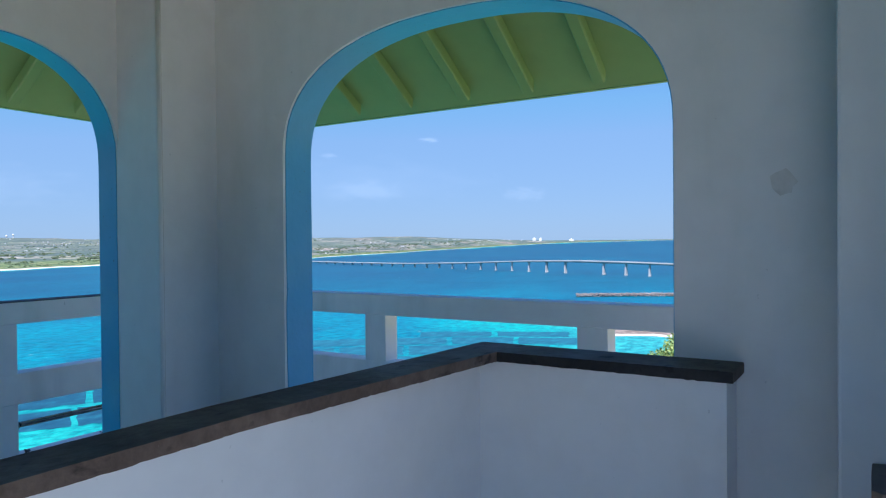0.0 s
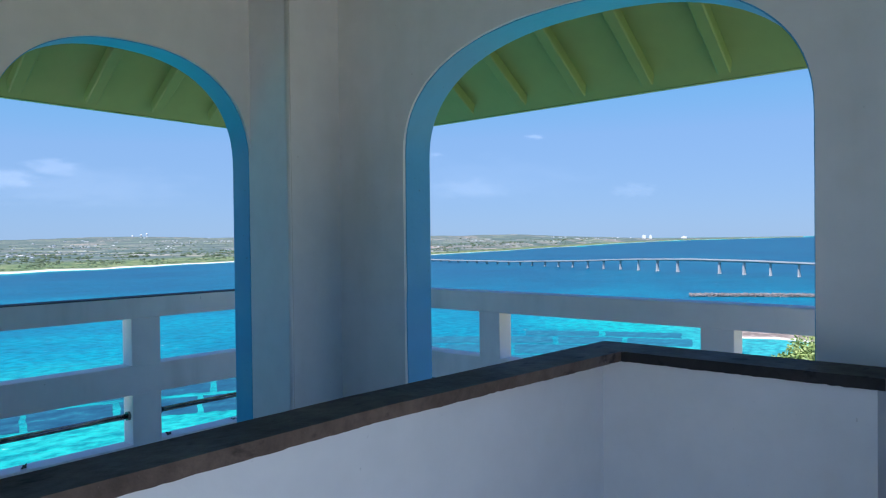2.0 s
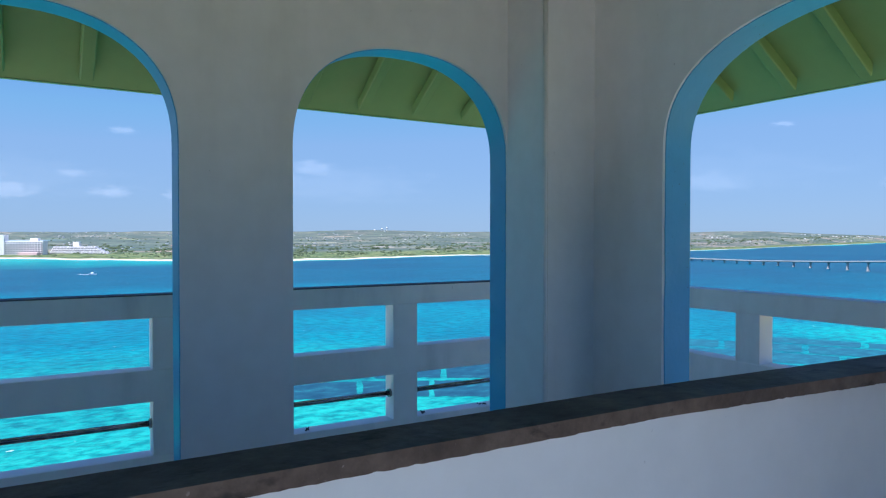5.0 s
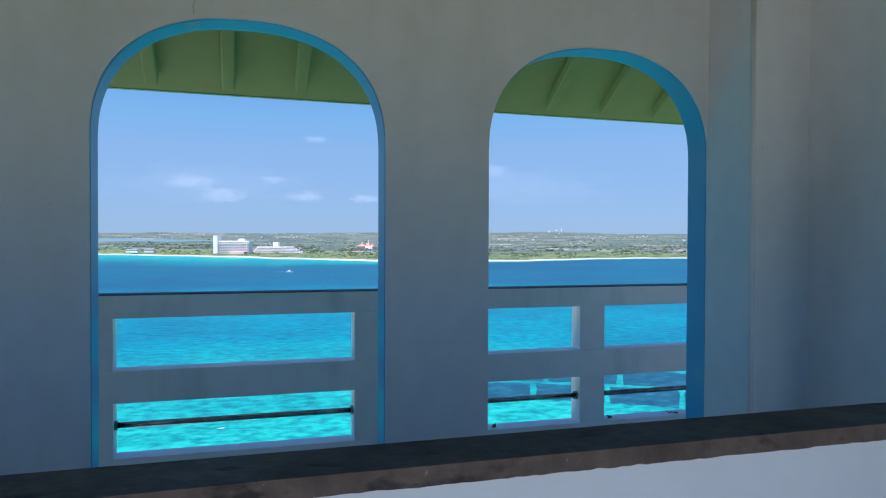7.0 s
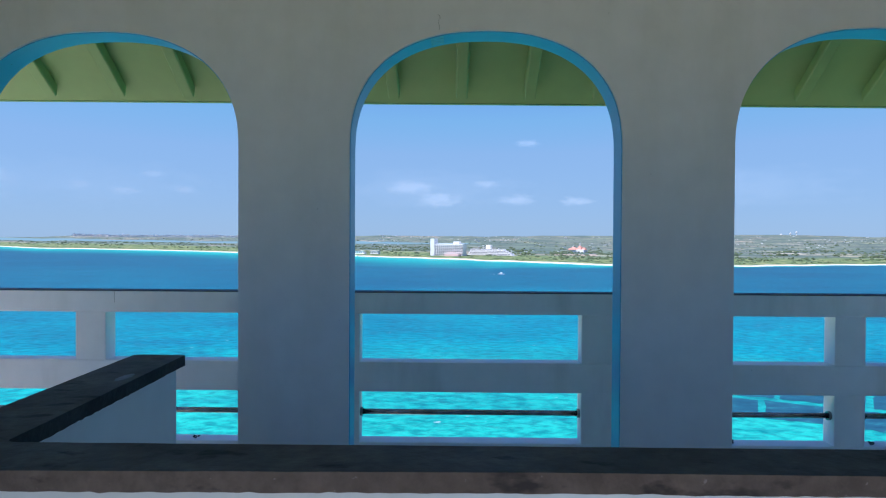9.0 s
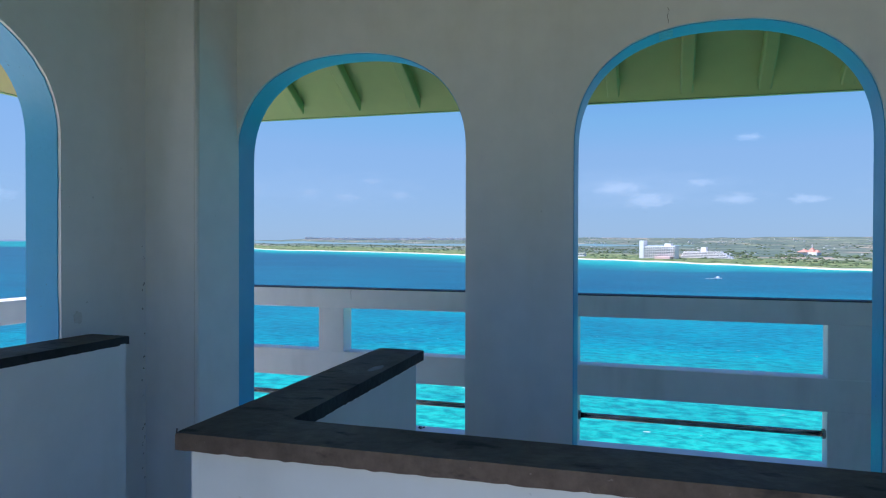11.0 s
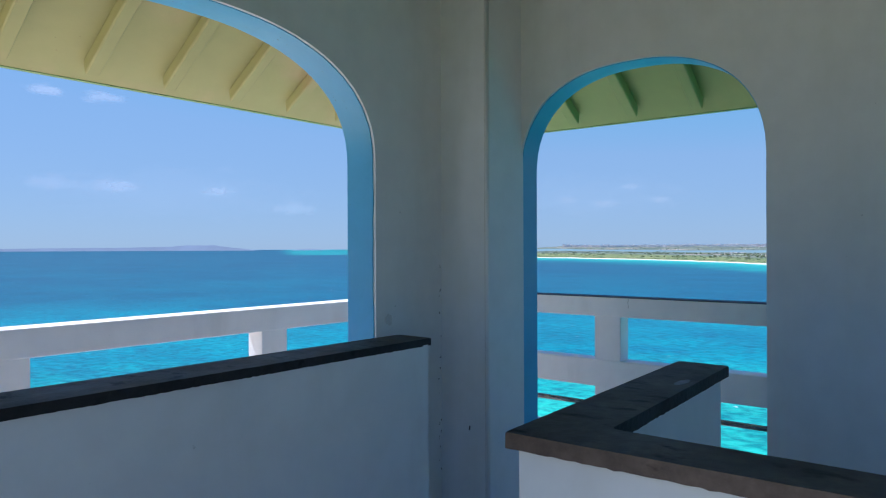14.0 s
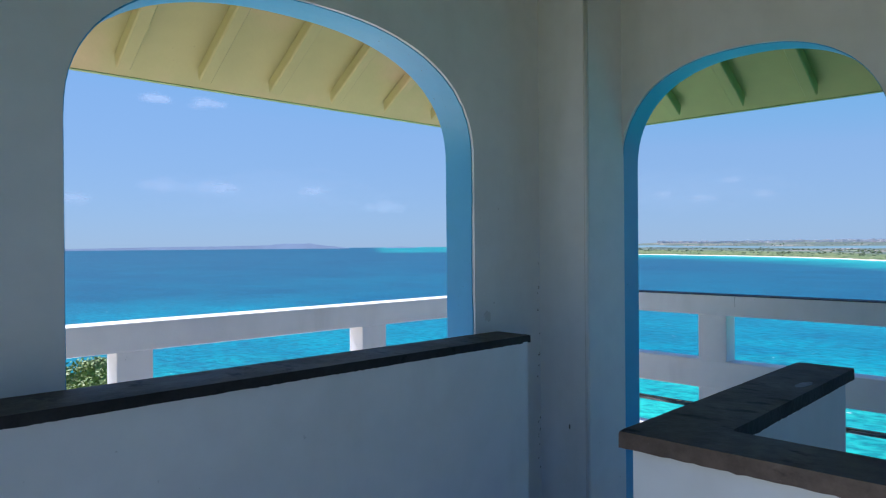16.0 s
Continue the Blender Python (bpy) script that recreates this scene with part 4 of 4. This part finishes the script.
# Unseen warm slab below the tower, added as a reflector for the south soffit.
BOUNCE = plain("pale_bounce_slab", (0.80, 0.69, 0.48), 0.9, 0.2, 0.6)
tagged(part("pavement", block(-14, 44, -38, -3.2, -11.6, -11.1), BOUNCE), "unseen pale slab added to bounce sunlight onto the soffit", "pavement", kind="structure")

LEAF, lt, lb = mat("broadleaf_foliage", 0.6)
oi = lt.nodes.new("ShaderNodeNewGeometry")
lt.links.new(ramp(lt, oi.outputs["Random Per Island"], [(0.0, (0.10, 0.16, 0.03)), (0.5, (0.22, 0.29, 0.06)), (1.0, (0.34, 0.38, 0.11))]), lb.inputs["Base Color"])
BARK = plain("grey_bark", (0.16, 0.13, 0.10), 0.9, 0.3, 3)


def tree_mesh(seed):
    rng = random.Random(seed)
    bm = bmesh.new()
    lobes = [(Vector((rng.uniform(-1.8, 1.8), rng.uniform(-1.8, 1.8), rng.uniform(2.2, 4.0))), rng.uniform(0.9, 1.6)) for _ in range(11)]
    for c, r in lobes:
        for i in range(480):
            d = Vector((rng.gauss(0, 1), rng.gauss(0, 1), rng.gauss(0, 1))).normalized() * r * rng.uniform(0.65, 1.08)
            d.z *= 0.75
            p = c + d
            u = Vector((rng.gauss(0, 1), rng.gauss(0, 1), rng.gauss(0, 1))).normalized()
            w = u.cross(d).normalized() if u.cross(d).length > 0.01 else Vector((1, 0, 0))
            s = rng.uniform(0.09, 0.18)
            bm.faces.new([bm.verts.new(q) for q in (p - w * s * 0.5, p + u * s, p + w * s * 0.5, p - u * s)])
    return bm


def tree(x, y, z, seed, k):
    ob = empty("coastal_tree", (x, y, z))
    rng = random.Random(seed + 50)
    part("crown", tree_mesh(seed), LEAF, ob, "uneven crown of yellow-green leaves")
    bm = bmesh.new()
    bmesh.ops.create_cone(bm, cap_ends=True, segments=8, radius1=0.22, radius2=0.12, depth=2.6, matrix=Matrix.Translation((0, 0, 1.2)))
    for i in range(5):
        a = i * 1.3 + rng.random()
        tube(bm, (0, 0, 1.8), (math.cos(a) * 1.3, math.sin(a) * 1.3, 3.1), 0.06, 6)
    part("trunk", bm, BARK, ob)
    ob.scale = (k, k, k)
    return tagged(ob, "low wind-shaped tree with yellow-green leaves", "tree", "trees on the headland")


TREES = [(13.2, 62), (11.4, 60), (9.6, 58), (8.0, 62), (11.0, 66), (163.5, 50), (168.0, 57), (166.5, 47), (169.0, 52), (165.0, 57), (163.8, 43), (167.6, 44)]
first = None
for i, (h, d) in enumerate(TREES):
    p = bearing(h, d, -12.6 if h < 90 else -12.4)
    k = 1.0 + 0.12 * math.sin(i * 2.1) + (0.12 if h < 12 else 0) + (0.28 if h > 90 else 0)
    tree(p.x, p.y, p.z, i, k)

# ---- seaweed beds with pale gaps, boat ----
def weed_material(name, stops):
    m, t, b = mat(name, 0.5)
    b.inputs["Specular IOR Level"].default_value = 0.1
    t.links.new(ramp(t, noise_tex(t, coords(t, (0.35, 0.22, 1)), 1.0, 6, 0.65), stops), b.inputs["Base Color"])
    return m


WEED = weed_material("seaweed_bed", [(0.36, (0.010, 0.052, 0.085)), (0.56, (0.018, 0.088, 0.125)), (0.72, (0.030, 0.20, 0.21))])
THIN_WEED = weed_material("thin_seaweed_bed", [(0.36, (0.016, 0.090, 0.125)), (0.54, (0.024, 0.135, 0.170)), (0.70, (0.030, 0.22, 0.23))])


def weed_panel(h0, h1, d0, d1, seed):
    bm = bmesh.new()
    n, m = 20, 8
    g = []
    for i in range(n + 1):
        row = []
        for j in range(m + 1):
            h = h0 + (h1 - h0) * i / n
            d = d0 + (d1 - d0) * j / m
            edge = i in (0, n) or j in (0, m)
            w = 1.0 * noise.noise(Vector((h * 1.6, d * 0.3, seed))) if edge else 0
            row.append(bm.verts.new(bearing(h + w * 0.15, d + w, SEA + 0.03)))
        g.append(row)
    for i in range(n):
        for j in range(m):
            bm.faces.new((g[i][j], g[i + 1][j], g[i + 1][j + 1], g[i][j + 1]))
    tagged(part("seaweed_bed", bm, WEED if d0 < 172 else THIN_WEED), "dark seaweed bed under shallow turquoise water", "seaweed", "seaweed beds")


# rows of beds: near and far edge, first and last heading
for k, (d0, d1, h, h1) in enumerate(((136, 151, 78.0, 44.0), (154, 171, 77.0, 42.0), (175, 190, 47.0, 30.0), (192, 209, 46.0, 27.0), (211, 226, 43.0, 25.0), (228, 240, 34.0, 23.5))):
    while h > h1:
        w = 5.4 + 0.5 * math.sin(h + k)
        weed_panel(h, h - w, d0, d1, h * 3 + k)
        h -= w + 0.45


FOAM = plain("white_foam", (0.85, 0.87, 0.88), 0.8, 0.1, 0.5)


def boat():
    ob = placed(empty("motor_boat"), facing(86.1, 640, SEA, -25) @ Matrix.Scale(0.7, 4))
    bm = bmesh.new()
    prof = [(-4, 1.3), (0, 1.4), (2.6, 1.1), (4.6, 0.0)]
    lo = [bm.verts.new((x, s * w * 0.7, 0.0)) for s in (-1, 1) for x, w in (prof if s < 0 else prof[::-1])]
    hi = [bm.verts.new((x, s * w, 1.3 + max(0, x) * 0.08)) for s in (-1, 1) for x, w in (prof if s < 0 else prof[::-1])]
    n = len(lo)
    for i in range(n):
        bm.faces.new((lo[i], lo[(i + 1) % n], hi[(i + 1) % n], hi[i]))
    bm.faces.new(hi)
    part("hull", bm, FOAM, ob)
    part("cabin", block(-1.8, 1.2, -0.9, 0.9, 1.2, 2.9, 0.2), FOAM, ob)
    bm = bmesh.new()
    bmesh.ops.create_circle(bm, cap_ends=True, segments=16, radius=1, matrix=Matrix.Translation((-9.5, 0, 0.16)) @ Matrix.Diagonal((8, 1.6, 1, 1)))
    part("wake", bm, FOAM, ob, "white foam behind the hull")
    tagged(ob, "small white motor boat with foaming wake", "boat")


boat()

# ---- islands on the southern horizon ----
# Blue-grey with the haze of distance mixed into the base colour.
HAZE = plain("haze_tinted_island", (0.21, 0.27, 0.34), 0.95, 0.12, 0.004)


def far_island(h0, h1, profile, name, label):
    bm = bmesh.new()
    base = sea_z(4700)
    n = 120
    rows = []
    for i in range(n + 1):
        h = h0 + (h1 - h0) * i / n
        z = 0.72 * interp(i / n, profile) * (1 + 0.10 * noise.noise(Vector((h * 1.5, 1, 1)))) + 0.8 * noise.noise(Vector((h * 6, 2, 1)))
        rows.append([bm.verts.new(bearing(h, d, zz)) for d, zz in ((4698, base - 1), (4700, base + 0.5), (4700 + max(z, 1) * 1.15, base + max(z, 0)), (4850, base - 1))])
    for a, b in zip(rows, rows[1:]):
        for j in range(3):
            bm.faces.new((a[j], a[j + 1], b[j + 1], b[j]))
    return tagged(part(name, bm, HAZE), label, "island", kind="structure")


far_island(168, 143.8, [(0, 0), (0.12, 14), (0.35, 24), (0.62, 30), (0.66, 33), (0.74, 36), (0.75, 46), (0.87, 50), (0.885, 38), (0.95, 20), (1.0, 0)], "backdrop_island", "low island tinted haze blue, with a flat-topped bluff")
far_island(141.2, 138.3, [(0, 0), (0.2, 9), (0.5, 14), (0.8, 9), (1, 0)], "backdrop_islet", "thin pale islet on the horizon")


# ---- clouds ----
def cloud_material():
    m, t, b = mat("thin_glowing_cloud", 1.0)
    b.inputs["Base Color"].default_value = (0.95, 0.95, 0.95, 1)
    # A slight glow stands in for sunlight scattered through the cloud.
    b.inputs["Emission Color"].default_value = (1.0, 0.96, 0.96, 1)
    b.inputs["Emission Strength"].default_value = 0.32
    b.inputs["Specular IOR Level"].default_value = 0.0
    c = t.nodes.new("ShaderNodeTexCoord")
    g = t.nodes.new("ShaderNodeTexGradient")
    g.gradient_type = "SPHERICAL"
    t.links.new(c.outputs["Object"], g.inputs[0])
    oinf = t.nodes.new("ShaderNodeObjectInfo")
    add = t.nodes.new("ShaderNodeVectorMath")
    add.operation = "ADD"
    t.links.new(c.outputs["Object"], add.inputs[0])
    mul = t.nodes.new("ShaderNodeVectorMath")
    mul.operation = "SCALE"
    mul.inputs[0].default_value = (37, 19, 11)
    t.links.new(oinf.outputs["Random"], mul.inputs["Scale"])
    t.links.new(mul.outputs[0], add.inputs[1])
    sep = t.nodes.new("ShaderNodeSeparateColor")
    t.links.new(oinf.outputs["Color"], sep.inputs[0])
    grain = t.nodes.new("ShaderNodeVectorMath")
    grain.operation = "SCALE"
    t.links.new(add.outputs[0], grain.inputs[0])
    t.links.new(sep.outputs[1], grain.inputs["Scale"])
    mp = t.nodes.new("ShaderNodeMapping")
    mp.inputs["Scale"].default_value = (3.0, 2.2, 1)
    t.links.new(grain.outputs[0], mp.inputs[0])
    n = noise_tex(t, mp.outputs[0], 1.0, 6, 0.5)
    body = math_node(t, "MULTIPLY_ADD", math_node(t, "SUBTRACT", n, 0.5), 1.1, g.outputs["Fac"])
    rim = ramp(t, g.outputs["Fac"], [(0.0, (0, 0, 0)), (0.25, (1, 1, 1))], True)
    al = math_node(t, "MULTIPLY", math_node(t, "MULTIPLY", ramp(t, body, [(0.22, (0, 0, 0)), (0.85, (1, 1, 1))], True), rim), sep.outputs[0])
    t.links.new(al, b.inputs["Alpha"])
    return m


CLOUD = cloud_material()
bm = bmesh.new()
bmesh.ops.create_grid(bm, x_segments=8, y_segments=4, size=1)
for v in bm.verts:
    v.co.z = 0.06 * (1 - v.co.x ** 2)
cloud_mesh = mesh_of("cloud", bm)
cloud_mesh.materials.append(CLOUD)
# heading, elevation, half width (degrees), density, grain
CLOUDS = [(158.6, 11.4, 2.0, 1.0, 0.7), (154.9, 11.2, 2.2, 0.8, 0.7), (164.4, 3.8, 2.4, 0.6, 1), (154.2, 4.8, 3.0, 0.6, 1), (158.4, 4.9, 2.8, 0.5, 1), (146.8, 4.6, 2.0, 0.6, 1), (141.0, 3.3, 2.8, 0.5, 1),
          (124.2, 4.2, 3.4, 0.5, 1), (124.6, 3.1, 3.0, 0.35, 1), (113.6, 4.9, 1.4, 0.5, 1), (118.6, 3.9, 1.6, 0.4, 1), (115.6, 3.6, 1.6, 0.5, 1), (111.4, 3.8, 1.5, 0.5, 1),
          (93.6, 4.3, 3.2, 0.6, 1.4), (91.2, 3.3, 3.0, 0.55, 1.4), (87.4, 4.6, 1.6, 0.4, 1), (84.8, 3.3, 2.2, 0.5, 1), (80.0, 3.2, 2.0, 0.45, 1), (84.0, 7.9, 1.5, 0.5, 0.8),
          (73.0, 4.6, 3.4, 0.35, 1), (70.0, 5.6, 3.0, 0.3, 1), (33.2, 8.3, 1.2, 0.45, 0.8), (41.4, 7.0, 1.0, 0.3, 0.8), (38.4, 4.2, 4.6, 0.22, 1.4), (25.4, 3.8, 3.0, 0.18, 1.2), (52.0, 5.0, 4.0, 0.25, 1.2),
          (92.0, 4.2, 13.0, 0.15, 2.0), (118.0, 4.2, 14.0, 0.15, 2.0), (150.0, 4.4, 15.0, 0.16, 2.0), (68.0, 4.2, 12.0, 0.13, 2.0), (38.0, 5.0, 14.0, 0.08, 2.0)]
for k, (h, el, w, dens, grain) in enumerate(CLOUDS):
    d = 4600.0 + 6 * k
    p = bearing(h, d * math.cos(radians(el)), 1.5 + d * math.sin(radians(el)))
    ob = new("backdrop_cloud", cloud_mesh)
    hw = d * math.tan(radians(w))
    ob.matrix_world = Matrix.Translation(p) @ Matrix.Rotation(radians(h), 4, "Z") @ Matrix.Rotation(radians(90), 4, "X") @ Matrix.Diagonal((hw, hw * (0.30 if w < 8 else 0.2), 60, 1))
    ob.color = (dens * (0.34 if h < 136 and h > 60 else 0.5 if h > 60 else 0.2), grain, 0, 1)
    ob.visible_shadow = False
    tagged(ob, "small thin white cloud low in the sky", "cloud", "clouds", "structure")
